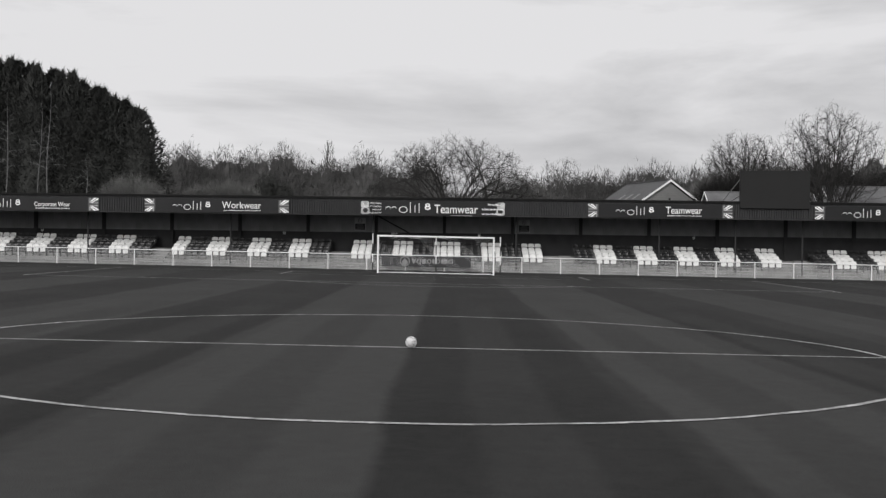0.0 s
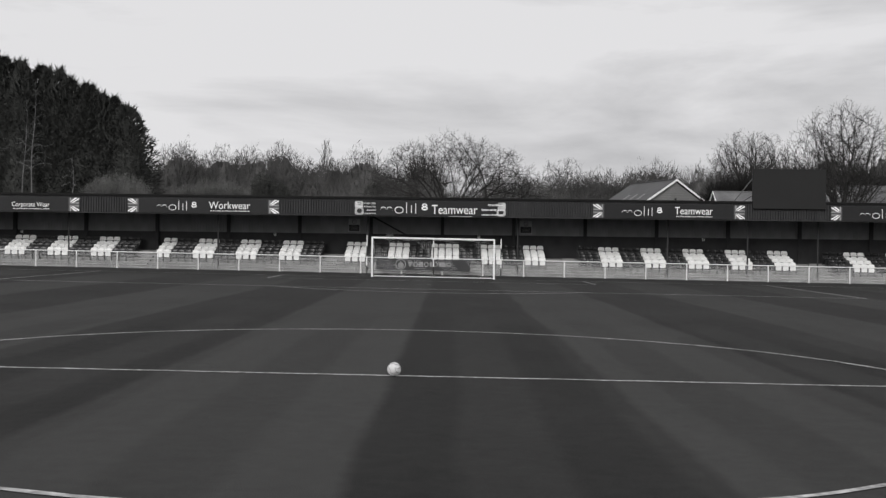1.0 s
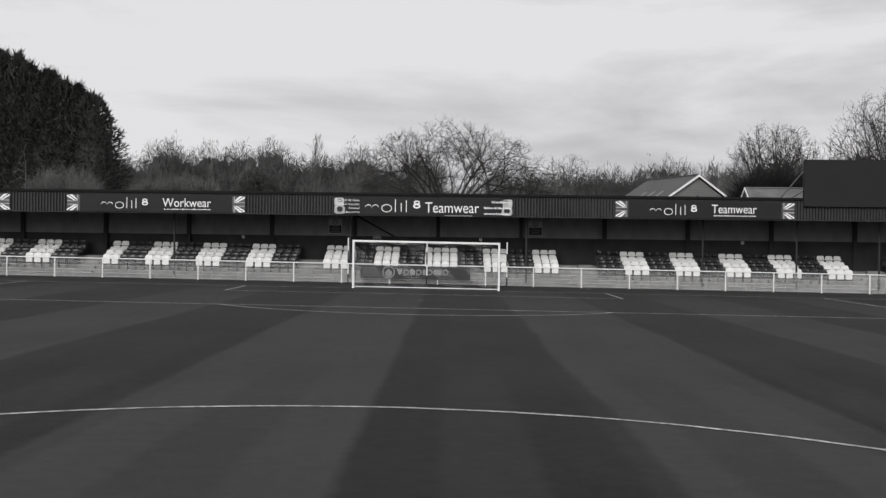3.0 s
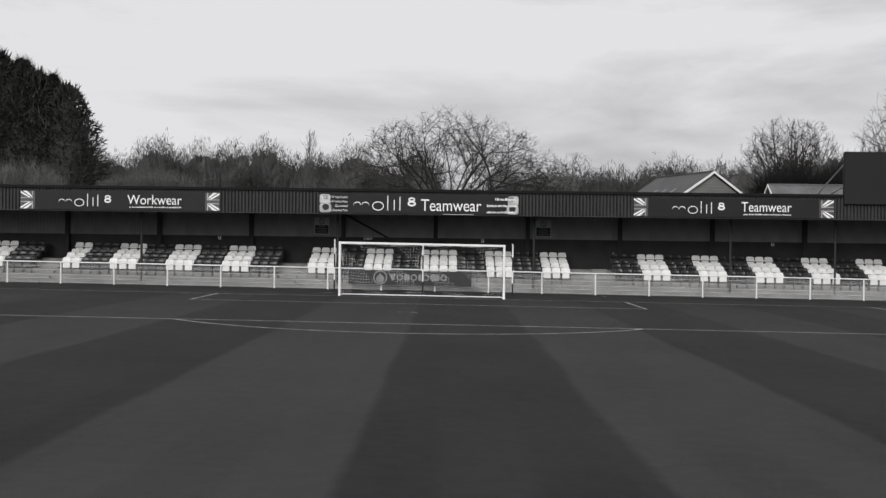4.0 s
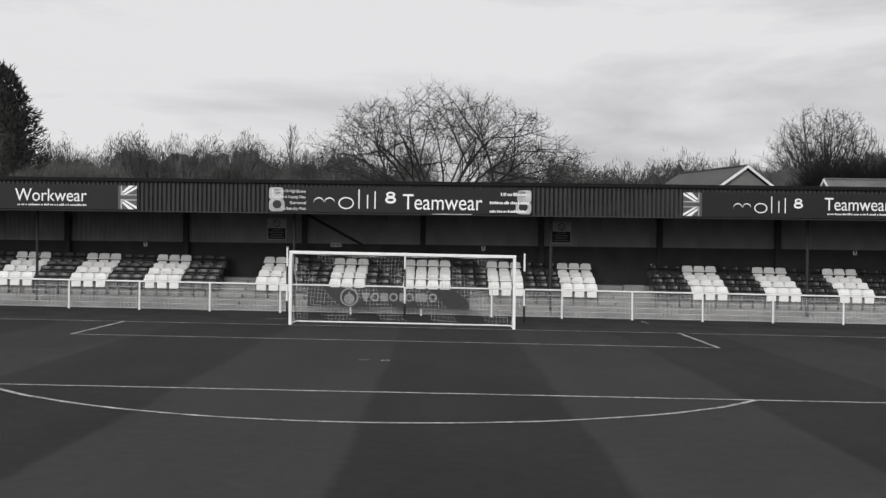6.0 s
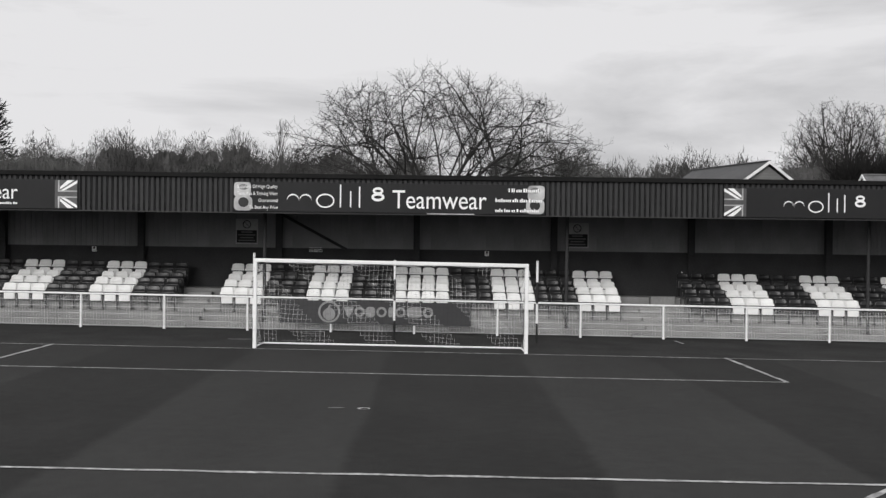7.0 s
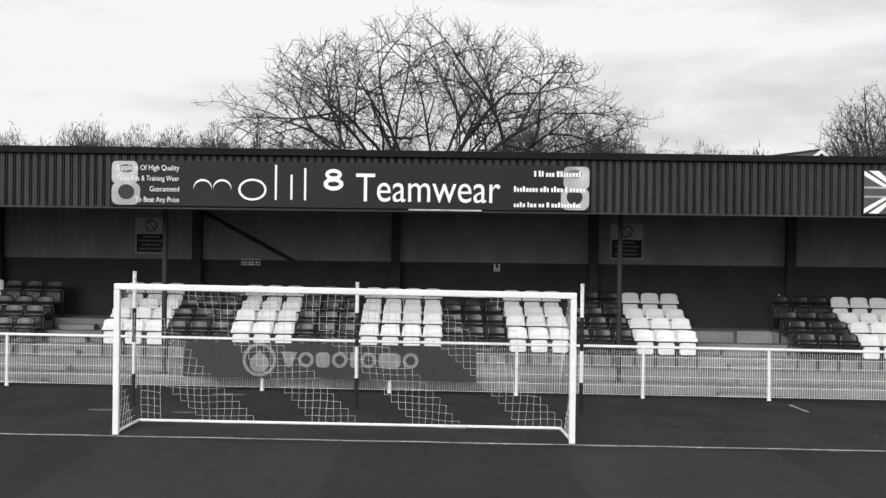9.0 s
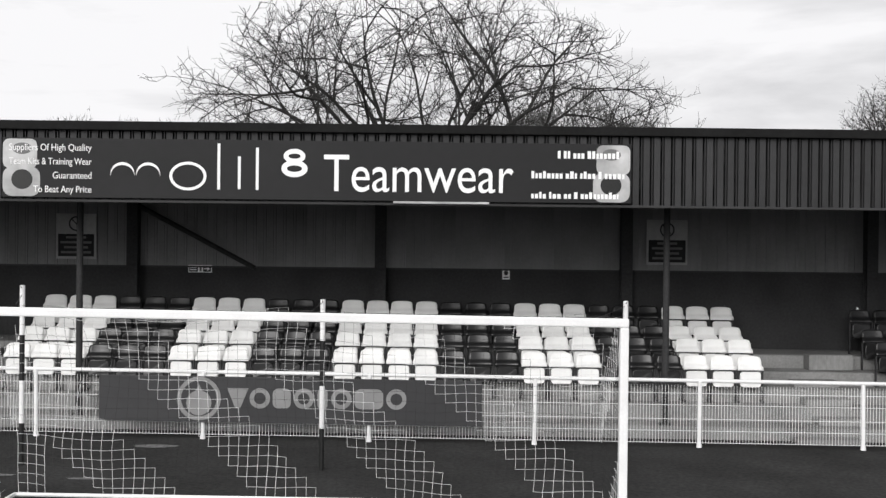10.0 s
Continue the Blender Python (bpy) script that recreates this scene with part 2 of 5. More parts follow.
def part(name, bm, mat, parent=None, label="", smooth=False):
    me = bpy.data.meshes.new(name)
    bm.to_mesh(me)
    bm.free()
    if smooth:
        for f in me.polygons:
            f.use_smooth = True
    me.materials.append(mat)
    ob = new(name, me)
    ob.parent = parent
    if label:
        ob["label"] = label
    return ob


def shared(name, me, parent=None, at=(0, 0, 0), turn=(0, 0, 0), size=(1, 1, 1)):
    ob = new(name, me)
    ob.parent = parent
    ob.location, ob.rotation_euler, ob.scale = at, turn, size
    return ob


def box(bm, x0, x1, y0, y1, z0, z1, bevel=0.0):
    vs = bmesh.ops.create_cube(bm, size=1)["verts"]
    for v in vs:
        v.co = Vector((x0 + (v.co.x + 0.5) * (x1 - x0), y0 + (v.co.y + 0.5) * (y1 - y0), z0 + (v.co.z + 0.5) * (z1 - z0)))
    if bevel:
        es = list({e for v in vs for e in v.link_edges})
        bmesh.ops.bevel(bm, geom=es, offset=bevel, segments=2, affect="EDGES", profile=0.6)
    return bm


def boxed(*args, **kw):
    return box(bmesh.new(), *args, **kw)


def tube(bm, a, b, r0, r1=None, n=8):
    a, b = Vector(a), Vector(b)
    r1 = r0 if r1 is None else r1
    d = (b - a).normalized()
    u = d.orthogonal().normalized()
    w = d.cross(u)
    rings = []
    for p, r in ((a, r0), (b, r1)):
        rings.append([bm.verts.new(p + r * (math.cos(2 * math.pi * k / n) * u + math.sin(2 * math.pi * k / n) * w)) for k in range(n)])
    for k in range(n):
        bm.faces.new((rings[0][k], rings[0][(k + 1) % n], rings[1][(k + 1) % n], rings[1][k]))
    bm.faces.new(rings[0][::-1])
    bm.faces.new(rings[1])
    return bm


def plate(bm, outline, y0, y1):
    """A flat piece facing -y: outline of (x, z) points, counted anticlockwise as seen from -y."""
    front = [bm.verts.new((x, y0, z)) for x, z in outline]
    back = [bm.verts.new((x, y1, z)) for x, z in outline]
    bm.faces.new(front)
    bm.faces.new(back[::-1])
    k = len(outline)
    for i in range(k):
        bm.faces.new((front[i], back[i], back[(i + 1) % k], front[(i + 1) % k]))
    return bm


def ring(bm, cx, cz, rx, rz, w, y0, y1, n=28):
    rim = []
    for k in range(n):
        c, s = math.cos(2 * math.pi * k / n), math.sin(2 * math.pi * k / n)
        rim.append([bm.verts.new((cx + (rx - o) * c, y, cz + (rz - o) * s)) for o, y in ((0, y0), (w, y0), (w, y1), (0, y1))])
    for k in range(n):
        p, q = rim[k], rim[(k + 1) % n]
        for i in range(4):
            bm.faces.new((p[i], p[(i + 1) % 4], q[(i + 1) % 4], q[i]))
    return bm


def disc(bm, cx, cz, rx, rz, y0, y1, n=24):
    return plate(bm, [(cx + rx * math.cos(2 * math.pi * k / n), cz + rz * math.sin(2 * math.pi * k / n)) for k in range(n)], y0, y1)


def rounded(cx, cz, w, h, r, n=4):
    pts = []
    for qx, qz, a0 in ((1, -1, -90), (1, 1, 0), (-1, 1, 90), (-1, -1, 180)):
        for k in range(n + 1):
            a = radians(a0 + 90 * k / n)
            pts.append((cx + qx * (w / 2 - r) + r * math.cos(a), cz + qz * (h / 2 - r) + r * math.sin(a)))
    return pts


def words(text, x, z, height, width, mat, parent, y, align="LEFT", name="lettering"):
    """Raised lettering facing -y; height is that of a capital, x the left end (or the right one)."""
    cu = bpy.data.curves.new("text", "FONT")
    cu.body, cu.size, cu.extrude = text, 1.0, 0.004
    ob = bpy.data.objects.new("text", cu)
    scene.collection.objects.link(ob)
    bpy.context.view_layer.update()
    me = bpy.data.meshes.new_from_object(ob.evaluated_get(bpy.context.evaluated_depsgraph_get()))
    bpy.data.objects.remove(ob)
    xs = [v.co.x for v in me.vertices]
    lo, hi = min(xs), max(xs)
    sx = width / (hi - lo)
    sz = height / 0.70
    left = x if align == "LEFT" else x - width
    for v in me.vertices:
        v.co = Vector((left + (v.co.x - lo) * sx, y - v.co.z, z + v.co.y * sz))
    me.materials.append(mat)
    out = new(name, me)
    out.parent = parent
    return out


SLOPE = -0.0093                     # the pitch falls gently to the east


def ground_z(x):
    return SLOPE * max(-70.0, min(70.0, x))


def bank(y):
    """The worn strip rises a little towards the railings."""
    return 0.05 * max(0.0, min(1.0, (y - 1.6) / 3.0))


def shear(bm):
    for v in bm.verts:
        v.co.z += ground_z(v.co.x)
    return bm


def sheet_mesh(name, outline_rows, mat):
    """A mesh from rows of points joined to quads."""
    bm = bmesh.new()
    rows = [[bm.verts.new(p) for p in row] for row in outline_rows]
    for a, b in zip(rows, rows[1:]):
        for k in range(len(a) - 1):
            bm.faces.new((a[k], a[k + 1], b[k + 1], b[k]))
    return part(name, bm, mat)


# ---- ground ----
XS = [-1600, -400, -70, -50, -30, -10, 10, 30, 50, 70, 400, 1600]
tagged(sheet_mesh("ground", [[(x, y, ground_z(x)) for x in XS] for y in (-400, -120, -60, -30, 0, 30, 100, 400, 2500)], M_GRASS),
       "dark mown football pitch with broad mowing stripes", "pitch", kind="structure")
bm = bmesh.new()
cols = []
for k in range(241):
    x = -48 + 0.4 * k
    y = -0.35 + 0.5 * noise.noise((x * 0.35, 3.1, 0)) + 0.2 * noise.noise((x * 1.7, 8.1, 0))
    cols.append([bm.verts.new((x, v, ground_z(x) + 0.004 + bank(v))) for v in (y, 1.6, 2.6, 3.6, 4.6, 5.98)])
for a, b in zip(cols, cols[1:]):
    for k in range(5):
        bm.faces.new((a[k], b[k], b[k + 1], a[k + 1]))
tagged(part("goal_mouth_ground", bm, M_TRACK), "dark bare worn strip between goal line and railings", "ground", kind="structure")
tagged(sheet_mesh("back_field", [[(x, y, ground_z(x) + 0.01) for x in XS] for y in (10.4, 120, 600, 2400)], M_FIELD),
       "rough grass behind the stand", "ground", kind="structure")


# ---- white lines ----
def ribbon(name, pts, width, label, mat=None):
    bm = bmesh.new()
    prev = None
    pts = [Vector((x, y, 0)) for x, y in pts]
    for i, p in enumerate(pts):
        d = (pts[min(i + 1, len(pts) - 1)] - pts[max(i - 1, 0)]).normalized()
        side = Vector((-d.y, d.x, 0))
        w = width / 2 * (1 + 0.35 * noise.noise((p.x * 2.1, p.y * 2.1, 0.7)))
        off = 0.035 * noise.noise((p.x * 1.3, p.y * 1.3, 4.0))
        pair = []
        for s in (-1, 1):
            q = p + side * (s * w + off)
            pair.append(bm.verts.new((q.x, q.y, ground_z(q.x) + bank(q.y) + 0.010)))
        if prev:
            bm.faces.new((prev[0], pair[0], pair[1], prev[1]))
        prev = pair
    return tagged(part(name, bm, mat or M_LINE), label, "pitch line", kind="structure")


def steps(a, b, gap=0.3):
    k = max(2, int(math.dist(a, b) / gap))
    return [(a[0] + (b[0] - a[0]) * i / k, a[1] + (b[1] - a[1]) * i / k) for i in range(k + 1)]


HALF, CIRCLE = -49.90, -49.72
W_LINE = 0.10
ribbon("halfway_line", steps((-45, HALF), (45, HALF)), W_LINE, "white painted halfway line on dark grass")
ribbon("centre_circle", [(0.09 + 9.15 * math.sin(a / 90 * math.pi), CIRCLE + 9.15 * math.cos(a / 90 * math.pi)) for a in range(181)], W_LINE, "white painted centre circle on dark grass")
ribbon("goal_line", steps((-45, -0.19), (45, -0.19)), 0.085, "thin worn white goal line", M_LINE)
for s in (-1, 1):
    ribbon("goal_area_side", steps((s * 9.14, -0.06), (s * 9.14, -5.46)), W_LINE, "white painted side of the goal area")
    ribbon("penalty_area_side", steps((s * 20.16, -0.06), (s * 20.16, -16.37)), 0.09, "white painted side of the penalty area")
ribbon("goal_area_front", steps((-9.08, -5.42), (9.08, -5.42)), 0.09, "white painted front of the goal area")
ribbon("penalty_area_front", steps((-20.1, -16.33), (20.1, -16.33)), W_LINE, "white painted front of the penalty area")
A0 = math.acos(5.48 / 9.0)
ribbon("penalty_arc", [(9.0 * math.sin(-A0 + 2 * A0 * k / 60), -10.85 - 9.0 * math.cos(-A0 + 2 * A0 * k / 60)) for k in range(61)], W_LINE, "white painted penalty arc")
bm = bmesh.new()
spot = [[bm.verts.new((r * (1 + 0.08 * math.sin(5 * q + r * 40)) * math.cos(q), -10.72 + r * math.sin(q), 0.011)) for q in [k / 12 * math.pi for k in range(24)]] for r in (0.115, 0.072)]
for k in range(24):
    bm.faces.new((spot[0][k], spot[0][(k + 1) % 24], spot[1][(k + 1) % 24], spot[1][k]))
tagged(part("penalty_spot", bm, M_LINE), "white painted ring of the worn penalty spot", "pitch line", kind="structure")
for x, y, w, d in ((-2.7, 4.5, 0.68, 0.13), (-4.5, 2.4, 0.8, 0.10), (-3.1, 2.3, 0.5, 0.06), (-0.5, -10.72, 0.30, 0.06)):
    bm = bmesh.new()
    vs = [bm.verts.new((x + w / 2 * math.cos(a / 8 * math.pi) * (1 + 0.2 * math.sin(a * 2.1)), y + d * math.sin(a / 8 * math.pi), ground_z(x) + bank(y + d * math.sin(a / 8 * math.pi)) + 0.014)) for a in range(16)]
    bm.faces.new(vs)
    tagged(part("paint_patch", bm, M_SCUFF), "faded white paint scuff on dark ground", "pitch line", kind="structure")
ribbon("technical_mark", steps((8.76, 4.65), (8.82, 3.8)), 0.08, "short white mark behind the goal line")


# ---- terrace, walls and roof of the stand ----
X0, X1 = -48.0, 48.0
RISE, DEEP, FRONT = 0.245, 0.66, 6.04
terrace = tagged(thing("terrace"), "stepped concrete terrace under the stand roof", "terrace", kind="structure")
for k in range(5):
    y0 = FRONT + DEEP * k
    z1 = 0.255 + RISE * k
    bm = bmesh.new()
    n = 48
    ends = []
    for i in range(n + 1):
        x = X0 + (X1 - X0) * i / n
        g = ground_z(x)
        j = 0.006 * noise.noise((x * 0.8, k * 3.0, 0))
        ends.append([bm.verts.new(p) for p in ((x, y0 + j, g - 0.05), (x, y0 + j, g + z1 - 0.03), (x, y0 + 0.03 + j, g + z1), (x, 9.96, g + z1 - (0 if k == 4 else 0.004)), (x, 9.96, g - 0.05))])
    for a, b in zip(ends, ends[1:]):
        for q in range(4):
            bm.faces.new((a[q], b[q], b[q + 1], a[q + 1]))
    part("terrace_step", bm, M_CONC, terrace)

wall = tagged(thing("wall_back"), "black lower rear wall of the stand", "wall", kind="structure")
part("wall_face", boxed(X0, X1, 9.95, 10.15, -0.5, 2.73), M_WALLB, wall)
for s, nm in ((X0, "wall_west"), (X1, "wall_east")):
    tagged(part(nm, boxed(s - 0.15, s, 5.0, 10.15, -0.6, 4.7), M_WALLB), "black end wall of the stand", "wall", kind="structure")


def ribbed(name, width, z0, z1, pitch, depth, mat, groove=0.06):
    """A sheet of trapezoid-ribbed steel facing -y, its left foot at the origin."""
    bm = bmesh.new()
    pts = []
    k = round(width / pitch)
    p = width / k
    for i in range(k):
        pts += [(i * p, 0), (i * p + 0.58 * p, 0), (i * p + 0.585 * p, depth), (i * p + (0.585 + groove) * p, depth), (i * p + (0.59 + groove) * p, -0.01), (i * p + 0.85 * p, -0.01), (i * p + 0.855 * p, depth), (i * p + (0.855 + 0.7 * groove) * p, depth), (i * p + (0.86 + 0.7 * groove) * p, 0)]
    pts.append((width, 0))
    lo = [bm.verts.new((x, y, z0)) for x, y in pts]
    hi = [bm.verts.new((x, y, z1)) for x, y in pts]
    for i in range(len(pts) - 1):
        bm.faces.new((lo[i], lo[i + 1], hi[i + 1], hi[i]))
    me = bpy.data.meshes.new(name)
    bm.to_mesh(me)
    bm.free()
    me.materials.append(mat)
    return me


upper = tagged(thing("wall_back_upper"), "grey ribbed steel cladding above the black rear wall", "wall", kind="structure")
me = ribbed("cladding_sheet", 1.0, 2.734, 4.62, 0.2, 0.010, M_WALLG)
for i in range(96):
    shared("cladding_sheet", me, upper, (X0 + i, 9.94, 0))
part("ledge", boxed(X0, X1, 9.90, 9.948, 2.70, 2.733), M_STEEL, upper)
tagged(part("stand_roof", shear(boxed(X0 - 0.2, X1 + 0.2, 4.95, 10.4, 0, 0.06)) , M_CAP), "dark sheet roof of the stand", "roof", kind="structure")
rf = bpy.data.objects["stand_roof"]
for v in rf.data.vertices:
    v.co.z = 5.0 - 0.08 * (v.co.y - 4.95) + (0.06 if v.co.z > ground_z(v.co.x) + 0.03 else 0)
tagged(part("ceiling", boxed(X0, X1, 4.96, 9.92, 0, 0.02), M_STEEL), "dark underside of the stand roof", "ceiling", kind="structure")
for v in bpy.data.objects["ceiling"].data.vertices:
    v.co.z = 4.93 - 0.08 * (v.co.y - 4.95) + v.co.z

fascia = tagged(thing("fascia"), "dark ribbed steel fascia of the stand roof with black capping", "fascia", kind="structure")
me = ribbed("fascia_sheet", 1.0, 3.87, 4.97, 1 / 6, 0.05, M_CLAD, 0.19)
for i in range(96):
    shared("fascia_sheet", me, fascia, (X0 + i, 4.88, 0))
part("fascia_backing", boxed(X0, X1, 4.93, 4.955, 3.86, 4.98), M_STEEL, fascia)
part("capping", boxed(X0 - 0.1, X1 + 0.1, 4.79, 5.0, 4.96, 5.10, bevel=0.015), M_CAP, fascia)
part("drip_edge", boxed(X0, X1, 4.86, 4.96, 3.835, 3.875, bevel=0.008), M_CLAD, fascia)

# ---- steelwork ----
COLS = [-4.46 + 4.95 * k for k in range(-8, 11)]


def wall_column():
    t = thing("wall_column", label="black steel column against the rear wall", category="column", group="columns along the rear wall")
    bm = bmesh.new()
    box(bm, -0.11, 0.11, -0.02, 0.0, 0.01, 3.35)
    box(bm, -0.11, 0.11, -0.24, -0.22, 0.01, 3.35)
    box(bm, -0.008, 0.008, -0.22, -0.02, 0.01, 3.35)
    part("shaft", bm, M_COLUMN, t)
    part("foot_plate", boxed(-0.14, 0.14, -0.27, 0.0, 0, 0.012), M_COLUMN, t)
    return t


proto = None
for x in COLS:
    m = Matrix.Translation((x, 9.895, 1.237 + ground_z(x)))
    if proto is None:
        proto = wall_column()
        proto.matrix_basis = m
    else:
        copy_thing(proto, m)
bm = bmesh.new()
tube(bm, (-4.46, 9.80, 3.98), (-2.05, 9.90, 2.70), 0.055, n=6)
tagged(part("wall_brace", bm, M_COLUMN), "black diagonal steel brace on the rear wall", "brace")


def roof_post():
    t = thing("roof_post", label="slender black steel post carrying the roof", category="post", group="front posts of the stand")
    part("shaft", tube(bmesh.new(), (0, 0, 0), (0, 0, 4.65), 0.055, n=12), M_COLUMN, t, smooth=False)
    part("base_plate", boxed(-0.10, 0.10, -0.10, 0.10, 0, 0.02), M_COLUMN, t)
    return t


proto = None
for x in [5.5 + 9.92 * k for k in range(-4, 5)] + [20.7]:
    m = Matrix.Translation((x, 6.22, 0.25 + ground_z(x)))
    if proto is None:
        proto = roof_post()
        proto.matrix_basis = m
    else:
        copy_thing(proto, m)


# ---- seats ----
def seat(name, mat, label, group):
    t = thing(name, label=label, category="seat", group=group)
    bm = bmesh.new()
    # backrest: curved shell with a rounded top
    cols_, n, h = [], 8, 9
    for i in range(n + 1):
        u = -1 + 2 * i / n
        col = []
        for j in range(h + 1):
            v = j / h
            lip = min(1.0, max(0.0, (0.36 - v) / 0.14))
            half = (0.211 + 0.018 * lip) * (1 - 0.12 * max(0, (v - 0.6) / 0.4) ** 2.5)
            z = 0.565 + 0.25 * v - 0.04 * max(0, v - 0.4) * u ** 4
            y = 0.06 + 0.07 * v - 0.035 * u * u - 0.045 * lip
            col.append((u * half, y, z))
        cols_.append(col)
    fr = [[bm.verts.new(p) for p in c] for c in cols_]
    bk = [[bm.verts.new((p[0], p[1] + 0.025, p[2])) for p in c] for c in cols_]
    for i in range(n):
        for j in range(h):
            bm.faces.new((fr[i][j], fr[i + 1][j], fr[i + 1][j + 1], fr[i][j + 1]))
            bm.faces.new((bk[i][j + 1], bk[i + 1][j + 1], bk[i + 1][j], bk[i][j]))
        bm.faces.new((fr[i][h], fr[i + 1][h], bk[i + 1][h], bk[i][h]))
        bm.faces.new((fr[i][0], bk[i][0], bk[i + 1][0], fr[i + 1][0]))
    for j in range(h):
        bm.faces.new((fr[0][j], fr[0][j + 1], bk[0][j + 1], bk[0][j]))
        bm.faces.new((fr[n][j], bk[n][j], bk[n][j + 1], fr[n][j + 1]))
    part("backrest", bm, mat, t, smooth=True)
    # tipped-up pan in front of the lower back
    bm = bmesh.new()
    plate(bm, rounded(0, 0.405, 0.372, 0.27, 0.05), -0.055, -0.01)
    for v in bm.verts:
        v.co.y += 0.10 * (0.525 - v.co.z) * -0.6 + 0.04 * (v.co.x / 0.19) ** 2
    bmesh.ops.bevel(bm, geom=[e for e in bm.edges if len(e.link_faces) == 2 and abs(e.verts[0].co.y - e.verts[1].co.y) < 0.03], offset=0.008, segments=1, affect="EDGES")
    part("seat_pan", bm, mat, t, smooth=False)
    for s in (-1, 1):
        bm = bmesh.new()
        box(bm, s * 0.222 - 0.012, s * 0.222 + 0.012, 0.0, 0.05, -0.07, 0.565)
        box(bm, s * 0.222 - 0.012, s * 0.222 + 0.012, -0.12, 0.14, 0.0, 0.02)
        part("bracket", bm, M_STEEL, t)
    # dark tube added to fill the gap below the backrest, standing in for its shade
    part("cross_tube", tube(bmesh.new(), (-0.242, 0.03, 0.556), (0.242, 0.03, 0.556), 0.013, n=6), M_STEEL, t)
    return t


PITCH = 0.484
PROTO = {
    "w": seat("white_seat", M_SEATW, "white plastic tip-up stadium seat on black brackets", "white seats of the stand"),
    "b": seat("black_seat", M_SEATB, "black plastic tip-up stadium seat on black brackets", "black seats of the stand"),
}
used = set()
BLOCKS = [            # left end of the block, colours of its columns
    (-34.78, "www" + "bbbwww" * 4 + "bbb"),
    (-18.72, "ww" + "bbbwww" * 3 + "bbb"),
    (-6.07, "wwwbbbwwwbbbwwwwbbbwwwbbbwww"),
    (9.75, "bbbwww" * 5),
    (26.62, "bbbwww" * 3),
]
LIFT = (0.026, 0.026, -0.045, 0.055)      # the rows are not stepped quite evenly
for left, colours in BLOCKS:
    for c, colour in enumerate(colours):
        x = left + PITCH * (c + 0.5)
        for row in range(4):
            jig = random.uniform(-0.006, 0.006)
            m = Matrix.Translation((x + jig, FRONT + DEEP * (row + 1) + 0.52 + jig, 0.255 + RISE * (row + 1) + LIFT[row] + ground_z(x))) @ Matrix.Rotation(random.uniform(-0.02, 0.02), 4, "Z")
            if colour in used:
                copy_thing(PROTO[colour], m)
            else:
                PROTO[colour].matrix_basis = m
                used.add(colour)

# small cap left on the end seat of the top row
cap = tagged(thing("bottle_cap", (9.97, 9.345, 2.012)), "small white plastic cap lying on a black seat back", "cap")
bm = tube(bmesh.new(), (0, 0, 0), (0, 0, 0.03), 0.024, 0.022, n=12)
part("rim", bm, M_WHITE, cap)
part("top", tube(bmesh.new(), (0, 0, 0.03), (0, 0, 0.042), 0.018, 0.012, n=12), M_WHITE, cap)

# aisle half-steps
bm0 = boxed(-0.42, 0.42, -0.33, 0.0, 0, 0.12, bevel=0.012)
me = bpy.data.meshes.new("aisle_step")
bm0.to_mesh(me)
bm0.free()
me.materials.append(M_CONC)
for x in (-19.5, -7.0, 8.6, 25.4):
    for k in range(1, 5):
        tall = k == 4 and x > 0
        shared("aisle_step", me, terrace, (x + (0.5 if tall else 0), FRONT + DEEP * k, 0.255 + RISE * (k - 1) + ground_z(x)), size=(1, 1, 2.4) if tall else (1, 1, 1))
    part("aisle_plinth", boxed(x - 1.0, x + 0.1, FRONT - 0.32, FRONT, ground_z(x) - 0.02, ground_z(x) + 0.13, bevel=0.01), M_CONC, terrace)


# ---- railings round the pitch ----
FY = 5.24
BAY = 2.66
fence = thing("perimeter_fence", label="white tubular railings with welded mesh infill round the pitch", category="fence")
bm = bmesh.new()
tube(bm, (0, 0, 0.04), (0, 0, 1.13), 0.033, n=10)
tube(bm, (0, 0, 0.05), (0, 0, 0.12), 0.045, 0.038, n=10)
tube(bm, (0, 0, 1.08), (0, 0, 1.12), 0.036, n=10)
me_post = bpy.data.meshes.new("post")
bm.to_mesh(me_post); bm.free()
me_post.materials.append(M_WHITE)
me_rail = bpy.data.meshes.new("top_rail")
bm = tube(bmesh.new(), (0, 0, 1.13), (BAY, 0, 1.13 + SLOPE * BAY), 0.031, n=10)
bm.to_mesh(me_rail); bm.free()
me_rail.materials.append(M_WHITE)
bm = bmesh.new()
for k in range(52):
    x = 0.055 + (BAY - 0.11) * k / 51
    z = SLOPE * x
    tube(bm, (x, -0.008, 0.12 + z), (x, -0.008, 1.055 + z), 0.0043, n=3)
for z in (0.13, 0.32, 0.51, 0.735, 0.925):
    tube(bm, (0.03, 0.0, z), (BAY - 0.03, 0.0, z + SLOPE * BAY), 0.0055, n=4)
me_mesh = bpy.data.meshes.new("mesh_panel")
bm.to_mesh(me_mesh); bm.free()
me_mesh.materials.append(M_WHITE)
for k in range(-17, 17):
    x = 0.53 + BAY * k
    shared("post", me_post, fence, (x, FY, ground_z(x)), turn=(random.uniform(-0.01, 0.01), random.uniform(-0.008, 0.008), 0))
    shared("top_rail", me_rail, fence, (x, FY, ground_z(x)))
    shared("mesh_panel", me_mesh, fence, (x, FY, ground_z(x)))


